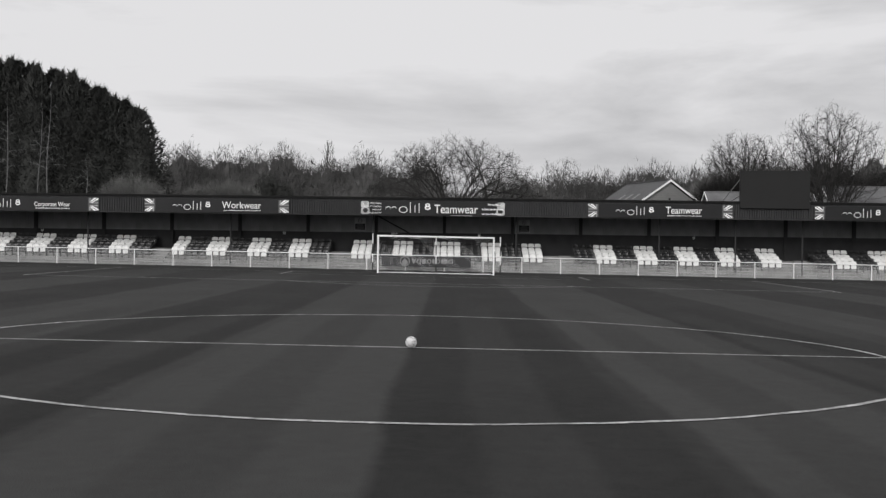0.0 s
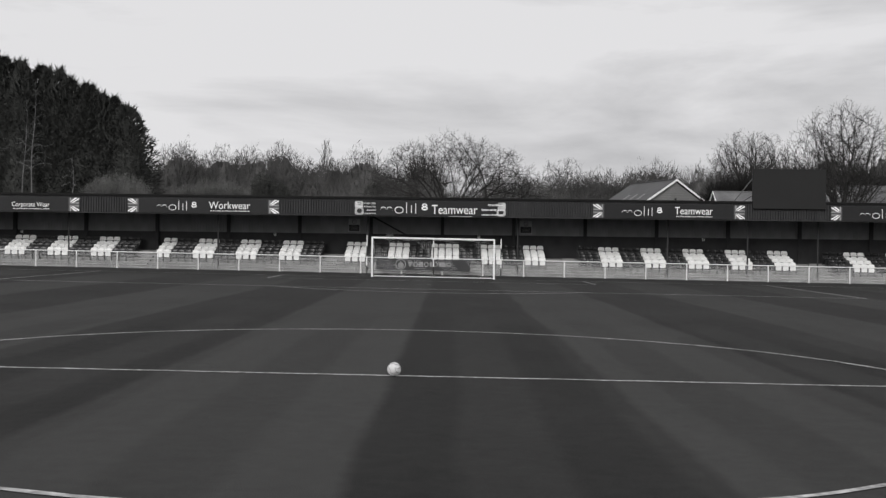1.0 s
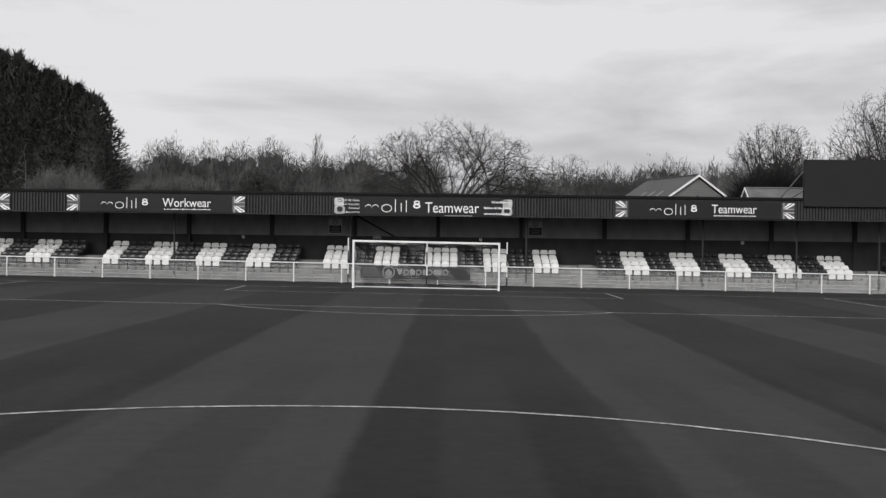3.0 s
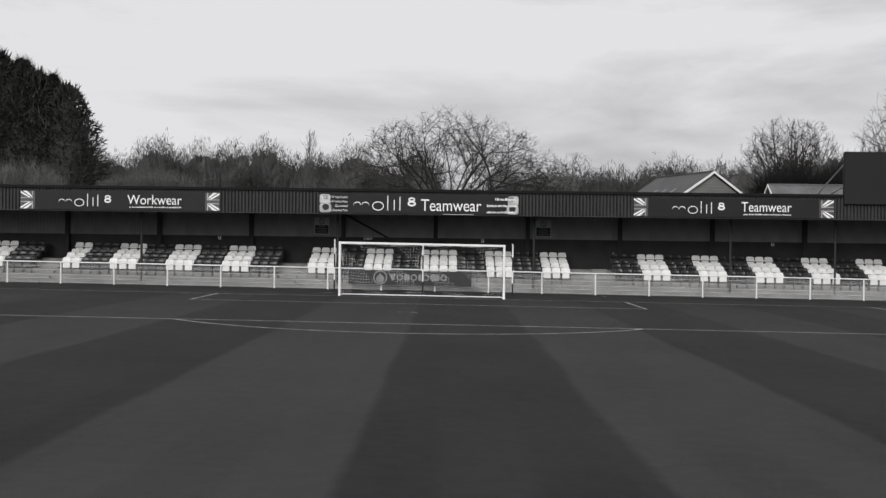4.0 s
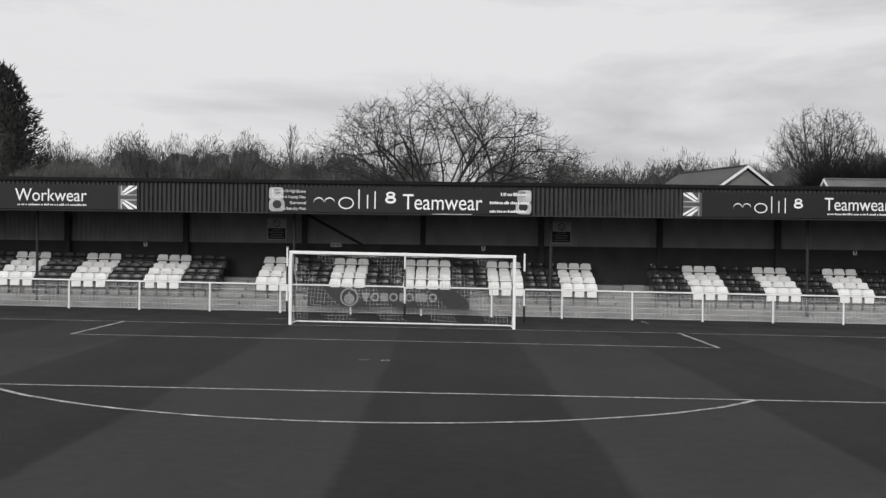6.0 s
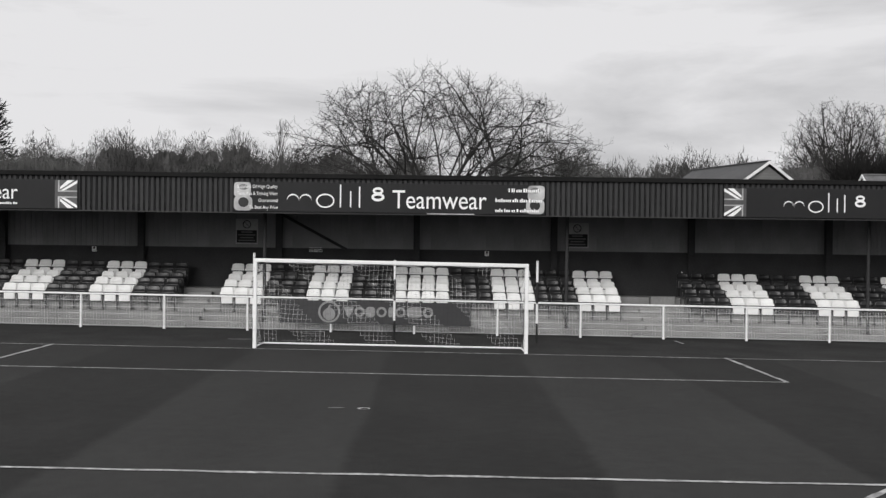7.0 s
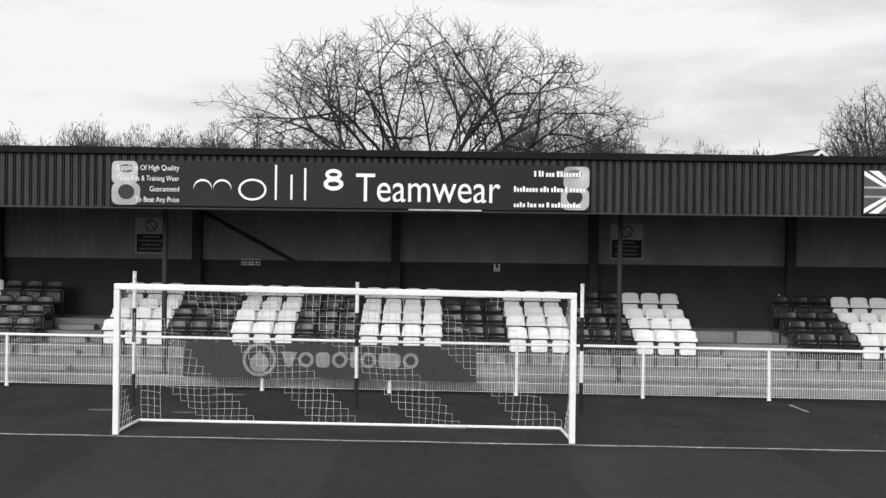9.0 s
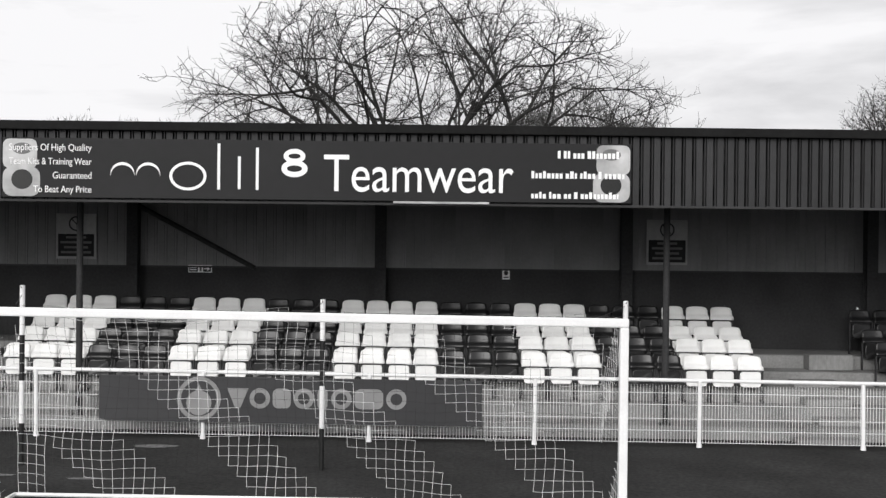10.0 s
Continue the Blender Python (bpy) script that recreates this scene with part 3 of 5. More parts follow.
# ---- goal ----
goal = thing("goal", (0, 0, 0), "full-size white football goal with a black and white net", "goal")
GX, GT, PW = 3.75, 2.45, 0.10
for s in (-1, 1):
    x = s * (GX - PW / 2)
    part("goalpost", boxed(x - PW / 2, x + PW / 2, -PW / 2, PW / 2, ground_z(x) - 0.02, ground_z(x) + GT - PW, bevel=0.018), M_WHITE, goal)
bm = boxed(-GX, GX, -PW / 2, PW / 2, GT - PW, GT, bevel=0.018)
part("crossbar", shear(bm), M_WHITE, goal)
NB = 1.27                        # depth of the net at the ground
bm = bmesh.new()
tube(bm, (-3.66, NB, 0.035), (3.66, NB, 0.035), 0.026, n=8)
part("ground_bar", shear(bm), M_WHITE, goal)
for s in (-1, 1):
    part("side_bar", shear(tube(bmesh.new(), (s * 3.70, 0.05, 0.035), (s * 3.66, NB, 0.035), 0.026, n=8)), M_WHITE, goal)


def net_strands():
    """Square net: back, two sides and top; diagonal bands of white cord between bands of black cord."""
    white, black = bmesh.new(), bmesh.new()
    mesh_, ztop, ytop = 0.125, 2.38, 1.25
    def sag(p):
        x, y, z = p
        k = 0.11 * noise.noise((x * 0.7, y * 0.9, z * 0.9)) + 0.04 * noise.noise((x * 2.3 + 5, y * 2, z * 2.3))
        return Vector((x + 0.6 * k, y + k, z + 0.5 * k + ground_z(x)))
    def strand(a, b, white_one):
        tube(white if white_one else black, sag(a), sag(b), 0.0026 if white_one else 0.0017, n=3)
    def banded(u, v):
        return ((u + v) / 1.82) % 1.0 < 0.44
    nx, nz = 59, 19
    def back(i, j):
        z = ztop * (1 - j / nz) + 0.03
        bulge = 0.10 * math.sin(math.pi * j / nz)
        return (-3.66 + 7.32 * i / nx, ytop + (NB - ytop) * j / nz + bulge, z - 0.10 * math.sin(math.pi * i / nx * 2) ** 2 * (1 - j / nz))
    def cell(i, j):
        return banded(mesh_ * i + 1.20, -mesh_ * j + 40) or (0 <= i < 3 and j >= 13)
    for i in range(nx + 1):
        for j in range(nz + 1):
            if i < nx: strand(back(i, j), back(i + 1, j), cell(i, j) or cell(i, j - 1))
            if j < nz: strand(back(i, j), back(i, j + 1), cell(i, j) or cell(i - 1, j))
    for s in (-1, 1):
        nd = 10
        def side(i, j):
            b = back(0 if s < 0 else nx, j)
            return (s * 3.68 + (b[0] - s * 3.68) * i / nd, 0.04 + (b[1] - 0.04) * i / nd, b[2])
        for i in range(nd + 1):
            for j in range(nz + 1):
                w = banded(mesh_ * i + 0.4, -mesh_ * j + 40) or (s < 0 and i <= 3 and j >= 15)
                if i < nd: strand(side(i, j), side(i + 1, j), w)
                if j < nz and i > 0: strand(side(i, j), side(i, j + 1), w)
    nd = 9
    def top(i, j):
        b = back(i, 0)
        return (b[0], 0.03 + (b[1] - 0.03) * j / nd, 2.40 + (b[2] - 2.40) * j / nd - 0.07 * math.sin(math.pi * j / nd))
    for i in range(nx + 1):
        for j in range(nd + 1):
            w = banded(mesh_ * i + 1.20, mesh_ * (nd - j) + 40)
            if i < nx: strand(top(i, j), top(i + 1, j), w)
            if j < nd: strand(top(i, j), top(i, j + 1), w)
    return white, black


nw, nb = net_strands()
net = part("net", nb, M_CORD_B, goal, "black cord of the net")
part("white_cord", nw, M_CORD_W, net, "white cord in diagonal bands")
bm = bmesh.new()
for s in (-1, 1):
    tube(bm, (s * 3.66, 1.25, 2.40), (s * 4.24, 3.06, 2.42), 0.005, n=4)
tube(bm, (0, 1.25, 2.38), (-0.02, 3.06, 2.40), 0.005, n=4)
part("guy_rope", shear(bm), M_CORD_B, goal)


def net_pole(x, y, h):
    t = thing("net_pole", (x, y, ground_z(x)), "upright net pole banded black and white behind the goal", "pole", group="net poles")
    cuts = [0.0, 0.62, 1.22, 1.86, h]
    for i, (a, b) in enumerate(zip(cuts, cuts[1:])):
        part("band", tube(bmesh.new(), (0, 0, a), (0, 0, b), 0.036, n=12), M_BAND if i % 2 == 0 else M_WHITE, t, "black band" if i % 2 == 0 else "white band")
    part("hook", tube(bmesh.new(), (0, 0, h - 0.04), (0.0, -0.08, h - 0.02), 0.008, n=6), M_STEEL, t)


net_pole(-4.24, 3.08, 2.56)
net_pole(-0.02, 3.08, 2.44)
net_pole(4.26, 3.08, 2.50)


# ---- ball ----
ball = thing("football", (0.09, HALF, 0.11), "white football with dark seams on the halfway line", "ball")
bm = bmesh.new()
bmesh.ops.create_icosphere(bm, subdivisions=4, radius=0.11)
part("cover", bm, M_BALL, ball, smooth=True)
def seam(points):
    bm = bmesh.new()
    path = [Vector(p).normalized() * 0.1105 for p in points]
    for a, b in zip(path, path[1:]):
        tube(bm, a, b, 0.0034, n=4)
    part("seam", bm, M_BAND, ball)


def across(u, v, bow, n=14):
    """A seam from u to v over the cover, bowed sideways."""
    u, v = Vector(u).normalized(), Vector(v).normalized()
    side = u.cross(v).normalized()
    return [u.lerp(v, k / n) + side * bow * math.sin(math.pi * k / n) for k in range(n + 1)]


# a panel like a bent Y, its neighbours and the long seam over the top
for u, v, bow in (((-0.95, -0.3, 0.45), (-0.35, -0.92, -0.65), 0.22), ((-0.95, -0.3, 0.45), (0.25, -0.75, 0.75), 0.25), ((0.25, -0.75, 0.75), (0.95, -0.2, -0.1), 0.28),
                  ((-0.35, -0.92, -0.65), (0.75, -0.7, -0.55), 0.18), ((0.2, -0.95, 0.3), (0.62, -0.8, -0.5), -0.12), ((0.2, -0.95, 0.3), (0.95, -0.35, 0.35), -0.15),
                  ((-0.7, 0.5, 0.6), (0.7, 0.5, 0.5), 0.2), ((-0.6, 0.7, -0.5), (0.6, 0.7, -0.5), 0.25), ((0.0, 0.8, 0.7), (0.0, 0.85, -0.7), 0.2), ((-0.7, 0.5, 0.6), (-0.6, 0.7, -0.5), 0.2), ((0.7, 0.5, 0.5), (0.6, 0.7, -0.5), 0.2)):
    seam(across(u, v, bow))


# ---- signs on the fascia ----
ZT, SY = 4.83, 4.815              # top edge and face of the boards


def board(x0, x1, label):
    t = thing("sign_board", (0, 0, 0), label, "sign", group="sponsor boards on the fascia")
    part("panel", boxed(x0, x1, SY, SY + 0.045, ZT - 0.93, ZT, bevel=0.006), M_SIGN, t)
    return t


def mark(t, x, k=1.0, drop=0.0):
    """The sponsor's mark as plain shapes: low frame, ring, three thin uprights and a heavy double ring."""
    y0, y1 = SY - 0.008, SY - 0.001
    def zz(v): return ZT - drop - v * k
    def add(bm, name="mark_shape"): part(name, bm, M_INK, t)
    for a, b in ((0.0, 0.40), (0.40, 0.80)):
        bm = bmesh.new()
        arc = [(x + k * (a + 0.20 + 0.185 * math.cos(q / 10 * math.pi)), zz(0.56) + k * 0.17 * math.sin(q / 10 * math.pi)) for q in range(11)]
        for p, q in zip(arc, arc[1:]):
            plate(bm, [(q[0], q[1] - 0.022 * k), (p[0], p[1] - 0.022 * k), (p[0], p[1] + 0.022 * k), (q[0], q[1] + 0.022 * k)], y0, y1)
        add(bm)
    add(ring(bmesh.new(), x + k * 1.22, zz(0.575), k * 0.29, k * 0.225, k * 0.045, y0, y1))
    for u, a, b in ((1.70, 0.06, 0.78), (2.02, 0.26, 0.77), (2.30, 0.12, 0.78)):
        add(plate(bmesh.new(), [(x + k * (u - 0.022), zz(b)), (x + k * (u + 0.022), zz(b)), (x + k * (u + 0.022), zz(a)), (x + k * (u - 0.022), zz(a))], y0, y1))
    add(ring(bmesh.new(), x + k * 2.88, zz(0.245), k * 0.17, k * 0.115, k * 0.075, y0, y1, 20))
    add(ring(bmesh.new(), x + k * 2.88, zz(0.44), k * 0.205, k * 0.135, k * 0.085, y0 - 0.001, y1 - 0.001, 20))


def bars(t, x0, x1, z, h, seed, mat=None):
    """A line of unreadable or private text as plain bars."""
    rnd = random.Random(seed)
    x = x0
    while x < x1 - 0.02:
        w = min(rnd.uniform(0.034, 0.056), x1 - x)
        a = h * rnd.choice((0.66, 0.66, 0.66, 0.7, 0.95))
        part("text_bar", plate(bmesh.new(), [(x, z), (x + w, z), (x + w, z + a), (x, z + a)], SY - 0.012, SY - 0.006), mat or M_INK, t)
        x += w + rnd.choice((0.018, 0.018, 0.018, 0.05))


def half_flag(t, x, s):
    """Half of a flag with crossing white diagonals; s = 1 opens to the east."""
    y0, y1 = SY - 0.006, SY - 0.001
    zc, hh, w = ZT - 0.465, 0.44, 0.70
    def q(pts, y=0.0, mat=M_INK):
        o = [(x + s * a, b) for a, b in pts]
        if s < 0: o = o[::-1]
        part("flag_stripe", plate(bmesh.new(), o, y0 - y, y1 - y), mat, t)
    part("flag_field", plate(bmesh.new(), [(min(x, x + s * w), zc - hh), (max(x, x + s * w), zc - hh), (max(x, x + s * w), zc + hh), (min(x, x + s * w), zc + hh)], SY - 0.003, SY - 0.0005), M_FLAG, t)
    for v in (1, -1):
        a = [(0.0, zc + v * hh), (0.0, zc + v * (hh - 0.10)), (0.42, zc + v * 0.10), (0.54, zc + v * 0.10)]
        q(a if v > 0 else a[::-1], 0.002)
        b = [(0.10, zc + v * hh), (0.30, zc + v * hh), (0.54, zc + v * 0.22), (0.54, zc + v * 0.14)]
        q(b[::-1] if v > 0 else b, 0.002)
        c = [(0.0, zc + v * 0.075), (0.0, zc + v * 0.115), (0.56, zc + v * 0.115), (0.56, zc + v * 0.075)]
        q(c[::-1] if v > 0 else c, 0.003, M_PALE)
        d = [(0.56, zc + v * 0.075), (0.56, zc + v * hh), (0.60, zc + v * hh), (0.60, zc + v * 0.075)]
        q(d[::-1] if v > 0 else d, 0.003, M_PALE)


def wear_sign(x0, word, wx, ww, wh, seed, right_flag=True, left_flag=True, mx=1.88, mk=0.845, mdrop=0.09):
    x1 = x0 + 9.84
    t = board(x0, x1, "dark sponsor board with white lettering and flag corners" )
    if left_flag: half_flag(t, x0 + 0.01, 1)
    if right_flag: half_flag(t, x1 - 0.01, -1)
    mark(t, x0 + mx, mk, mdrop)
    if word:
        words(word, x0 + wx, ZT - 0.63, wh, ww, M_INK, t, SY - 0.006)
        bars(t, x0 + wx + 0.1, x0 + wx + ww, ZT - 0.80, 0.075, seed)
    return t


wear_sign(-19.96, "Workwear", 5.28, 2.68, 0.47, 1)
wear_sign(10.28, "Teamwear", 5.30, 2.46, 0.48, 2)
wear_sign(-32.95, "Corporate Wear", 5.44, 2.45, 0.30, 3)
wear_sign(25.70, "", 0, 0, 0, 4)
t = board(-5.20, 4.62, "dark sponsor board with large white lettering over the goal")
mark(t, -3.53, 1.0)
words("Teamwear", -0.19, ZT - 0.785, 0.585, 2.97, M_INK, t, SY - 0.006)
for k, (txt, w) in enumerate((("Suppliers Of High Quality", 1.28), ("Team Kits & Training Wear", 1.28), ("Guaranteed", 0.60), ("To Beat Any Price", 0.90))):
    words(txt, -3.81, ZT - 0.20 - 0.217 * k, 0.105, w, M_INK, t, SY - 0.010, align="RIGHT")
bars(t, 3.47, 4.47, ZT - 0.235, 0.125, 11)
bars(t, 3.06, 4.53, ZT - 0.55, 0.12, 12)
bars(t, 3.06, 4.43, ZT - 0.865, 0.11, 13)
for x, s in ((-5.19, 1), (4.61, -1)):
    part("corner_shape", plate(bmesh.new(), rounded(x + s * 0.29, ZT - 0.685, 0.58, 0.46, 0.14), SY - 0.005, SY - 0.001), M_PALE, t, "pale rounded corner shape")
    part("corner_shape", plate(bmesh.new(), rounded(x + s * 0.265, ZT - 0.25, 0.53, 0.46, 0.10), SY - 0.0065, SY - 0.0025), M_PALE, t, "pale rounded corner shape")
    part("corner_spot", disc(bmesh.new(), x + s * 0.30, ZT - 0.65, 0.165, 0.155, SY - 0.009, SY - 0.0055), M_BAND, t, "dark round spot")
    part("corner_spot", disc(bmesh.new(), x + s * 0.30, ZT - 0.17, 0.15, 0.09, SY - 0.009, SY - 0.007), M_MID, t, "grey round spot")
part("loose_trim", boxed(0.9, 2.4, SY - 0.004, SY + 0.03, ZT - 0.965, ZT - 0.932), M_PALE, t)

# ---- board on the railings ----
ad = thing("advert_board", (0, 0, 0), "dark advertising banner tied to the white railings", "banner")
bm = boxed(-3.77, 2.34, 5.165, 5.185, 0.335, 1.065, bevel=0.004)
part("banner", shear(bm), M_BLUE, ad)
AY0, AY1 = 5.156, 5.164
part("emblem_ring", ring(bmesh.new(), -2.18, 0.73, 0.35, 0.35, 0.065, AY0, AY1), M_ADINK, ad)
part("emblem_drop", plate(bmesh.new(), [(-2.18 + 0.20 * math.sin(a / 12 * math.pi), 0.66 - (0.30 if a == 12 else 0.20) * math.cos(a / 12 * math.pi)) for a in range(24)], AY0, AY1), M_ADINK, ad)
x = -1.73
for k, (w, kind) in enumerate((("v", 0.36), ("o", 0.36), ("n", 0.34), ("o", 0.36), ("l", 0.24), ("o", 0.36), ("m", 0.52), ("o", 0.36))):
    if w == "o":
        bm = ring(bmesh.new(), x + kind / 2 - 0.02, 0.74, 0.165, 0.165, 0.07, AY0, AY1, 18)
    elif w == "v":
        bm = plate(bmesh.new(), [(x + 0.13, 0.58), (x + 0.21, 0.58), (x + 0.34, 0.90), (x, 0.90)], AY0, AY1)
    elif w == "m":
        bm = plate(bmesh.new(), rounded(x + 0.24, 0.74, 0.46, 0.32, 0.10), AY0, AY1)
    elif w == "n":
        bm = plate(bmesh.new(), rounded(x + 0.15, 0.74, 0.29, 0.32, 0.09), AY0, AY1)
    else:
        bm = plate(bmesh.new(), rounded(x + 0.10, 0.74, 0.16, 0.32, 0.06), AY0, AY1)
    part("logo_shape", bm, M_ADINK, ad)
    x += kind

# ---- notices on the rear wall ----
def notice(x0, x1, z0, z1):
    t = thing("wall_notice", (0, 0, 0), "grey prohibition notice with a dark text panel on the rear wall", "notice", group="notices on the rear wall")
    part("sheet", boxed(x0, x1, 9.880, 9.900, z0, z1), M_NOTICE, t)
    cx, h = (x0 + x1) / 2, z1 - z0
    part("symbol_ring", ring(bmesh.new(), cx, z0 + 0.78 * h, 0.15, 0.15, 0.03, 9.872, 9.878), M_STEEL, t)
    part("symbol_bar", tube(bmesh.new(), (cx - 0.1, 9.874, z0 + 0.78 * h + 0.1), (cx + 0.1, 9.874, z0 + 0.78 * h - 0.1), 0.012, n=4), M_STEEL, t)
    part("text_panel", boxed(x0 + 0.04, x1 - 0.04, 9.872, 9.879, z0 + 0.05, z0 + 0.55 * h), M_SIGN, t)
    for k in range(4):
        w = (0.30, 0.24, 0.31, 0.2)[k]
        part("text_bar", boxed(cx - w, cx + w, 9.866, 9.871, z0 + 0.11 + 0.1 * k, z0 + 0.155 + 0.1 * k), M_MID, t)


notice(-6.04, -5.24, 2.85, 3.76)
notice(5.87, 6.70, 2.85, 3.76)
t = thing("exit_sign", (0, 0, 0), "small pale exit sign with an arrow", "sign")
part("plate", boxed(-3.39, -2.92, 9.925, 9.945, 2.60, 2.75), M_INK, t)
for x0, x1 in ((-3.375, -3.20), (-3.095, -2.935)):
    part("panel", boxed(x0, x1, 9.919, 9.924, 2.615, 2.735), M_STEEL, t)
for z in (2.645, 2.69):
    part("text_bar", boxed(-3.355, -3.225, 9.914, 9.918, z, z + 0.022), M_INK, t)
part("symbol", boxed(-3.165, -3.125, 9.919, 9.924, 2.625, 2.725), M_MID, t)
part("arrow", plate(bmesh.new(), [(-3.075, 2.665), (-3.01, 2.665), (-3.01, 2.635), (-2.955, 2.675), (-3.01, 2.715), (-3.01, 2.685), (-3.075, 2.685)], 9.914, 9.918), M_INK, t)
for x in (-28.8, -11.15, 3.03, 18.63):
    t = thing("safety_sign", (0, 0, 0), "small pale safety sign on the black wall", "sign", group="small signs on the rear wall")
    part("plate", boxed(x - 0.075, x + 0.075, 9.925, 9.945, 2.52, 2.72), M_INK, t)
    part("symbol", disc(bmesh.new(), x, 2.65, 0.045, 0.05, 9.919, 9.924, 12), M_STEEL, t)
    part("text_bar", boxed(x - 0.05, x + 0.05, 9.919, 9.924, 2.55, 2.575), M_STEEL, t)

# ---- scoreboard on the roof ----
sb = thing("scoreboard", (0, 0, 0), "large blank dark scoreboard on the stand roof", "scoreboard")
part("screen", boxed(20.60, 25.32, 4.68, 4.95, 4.62, 7.2, bevel=0.02), M_SCREEN, sb)
for z0, z1 in ((4.66, 4.76), (7.06, 7.16)):
    part("back_rail", boxed(20.8, 25.1, 4.95, 5.05, z0, z1), M_STEEL, sb)
for a, b in (((20.63, 4.9, 6.6), (19.7, 6.6, 4.95)), ((20.63, 4.9, 5.5), (20.1, 6.2, 4.98)), ((25.3, 4.9, 6.6), (25.9, 6.6, 4.95))):
    part("strut", tube(bmesh.new(), a, b, 0.035, n=6), M_MID, sb)
for x in (20.66, 25.26):
    part("upright", boxed(x - 0.04, x + 0.04, 4.96, 5.04, 5.0, 7.15), M_STEEL, sb)


# ---- buildings behind the stand ----
def slab(pts, drop):
    """A sloping sheet of the given corners, that thick."""
    bm = bmesh.new()
    a = [bm.verts.new(p) for p in pts]
    b = [bm.verts.new((p[0], p[1], p[2] - drop)) for p in pts]
    bm.faces.new(a)
    bm.faces.new(b[::-1])
    n = len(pts)
    for i in range(n):
        bm.faces.new((a[i], b[i], b[(i + 1) % n], a[(i + 1) % n]))
    bmesh.ops.recalc_face_normals(bm, faces=bm.faces)
    return bm


def house(at, turn):
    """A gabled house, its ridge running back from the gable."""
    t = thing("house", at, "pale brick house with slate roof and white bargeboards", "house", group="houses behind the stand")
    ez, rz, hw, run = 5.5, 9.06, 5.4, 10.6
    fall = (rz - ez) / hw
    part("wall", boxed(-hw + 0.4, hw - 0.4, 0.5, run - 0.3, 0, ez), M_BRICK, t)
    for y in (0.25, run - 0.5):
        part("gable", plate(bmesh.new(), [(-hw + 0.4, ez - 0.02), (hw - 0.4, ez - 0.02), (0, rz - 0.28)], y, y + 0.22), M_SIDING, t)
    for s in (-1, 1):
        slope = part("roof_slope", slab([(0, 0, rz), (s * (hw + 0.2), 0, ez - 0.2 * fall), (s * (hw + 0.2), run, ez - 0.2 * fall), (0, run, rz)], 0.16), M_SLATE, t)
        for y in (-0.06,):
            part("bargeboard", plate(bmesh.new(), [(0, rz + 0.03), (0, rz - 0.19), (s * (hw + 0.25), ez - 0.38), (s * (hw + 0.25), ez - 0.15)][::-s], y, y + 0.057), M_WHITE, t, "white bargeboard")
        if s < 0:
            for y in (2.6, 4.4, 6.2):
                light = part("rooflight", slab([(-2.3, y - 0.25, rz - 2.3 * fall + 0.06), (-3.2, y - 0.25, rz - 3.2 * fall + 0.06), (-3.2, y + 0.25, rz - 3.2 * fall + 0.06), (-2.3, y + 0.25, rz - 2.3 * fall + 0.06)], 0.1), M_MID, slope, "pale-framed rooflight")
    part("ridge_tiles", boxed(-0.13, 0.13, 0, run, rz - 0.03, rz + 0.07, bevel=0.03), M_SLATE, t)
    part("vent", boxed(-0.12, 0.12, 0.21, 0.248, 6.9, 7.1), M_STEEL, t)
    t.rotation_euler = (0, 0, turn)
    return t


house((24.45, 47.9, 0), 0.29)
house((75.6, 94.4, -0.4), 0.29)


def low_house(x0, x1, y, ridge, label):
    """A long low house seen along its roof, the ridge running east."""
    t = thing("low_house", (0, 0, 0), label, "house", group="low houses behind the stand")
    e, d = ridge - 1.9, 2.8
    part("wall", boxed(x0 + 0.25, x1 - 0.25, y - d + 0.35, y + d - 0.35, -0.5, e), M_BRICK, t)
    for s in (-1, 1):
        part("roof_slope", slab([(x0, y, ridge), (x1, y, ridge), (x1, y + s * d, e - 0.1), (x0, y + s * d, e - 0.1)], 0.14), M_PALESLATE, t)
        for x in (x0 - 0.05, x1 + 0.002):
            bm = bmesh.new()
            q = [(y, ridge + 0.03), (y, ridge - 0.12), (y + s * (d + 0.05), e - 0.25), (y + s * (d + 0.05), e - 0.09)]
            a = [bm.verts.new((x, v, z)) for v, z in q]
            b = [bm.verts.new((x + 0.048, v, z)) for v, z in q]
            bm.faces.new(a)
            bm.faces.new(b[::-1])
            for i in range(4): bm.faces.new((a[i], b[i], b[(i + 1) % 4], a[(i + 1) % 4]))
            bmesh.ops.recalc_face_normals(bm, faces=bm.faces)
            part("bargeboard", bm, M_WHITE, t, "white bargeboard")
    for x in (x0 + 0.3, x1 - 0.3):
        bm = bmesh.new()
        a = [bm.verts.new((x - 0.04, v, z)) for v, z in ((y - d + 0.4, e - 0.02), (y, ridge - 0.2), (y + d - 0.4, e - 0.02))]
        b = [bm.verts.new((v.co.x + 0.08, v.co.y, v.co.z)) for v in a]
        bm.faces.new(a)
        bm.faces.new(b[::-1])
        for i in range(3): bm.faces.new((a[i], b[i], b[(i + 1) % 3], a[(i + 1) % 3]))
        bmesh.ops.recalc_face_normals(bm, faces=bm.faces)
        part("gable", bm, M_BRICK, t)
    part("ridge_tiles", boxed(x0, x1, y - 0.1, y + 0.1, ridge - 0.02, ridge + 0.06, bevel=0.02), M_MID, t)
    return t


low_house(23.6, 33.2, 28.4, 6.86, "low house with a pale slate roof behind the stand")
low_house(34.2, 50.0, 28.9, 7.5, "long low house with a pale slate roof beyond the scoreboard")

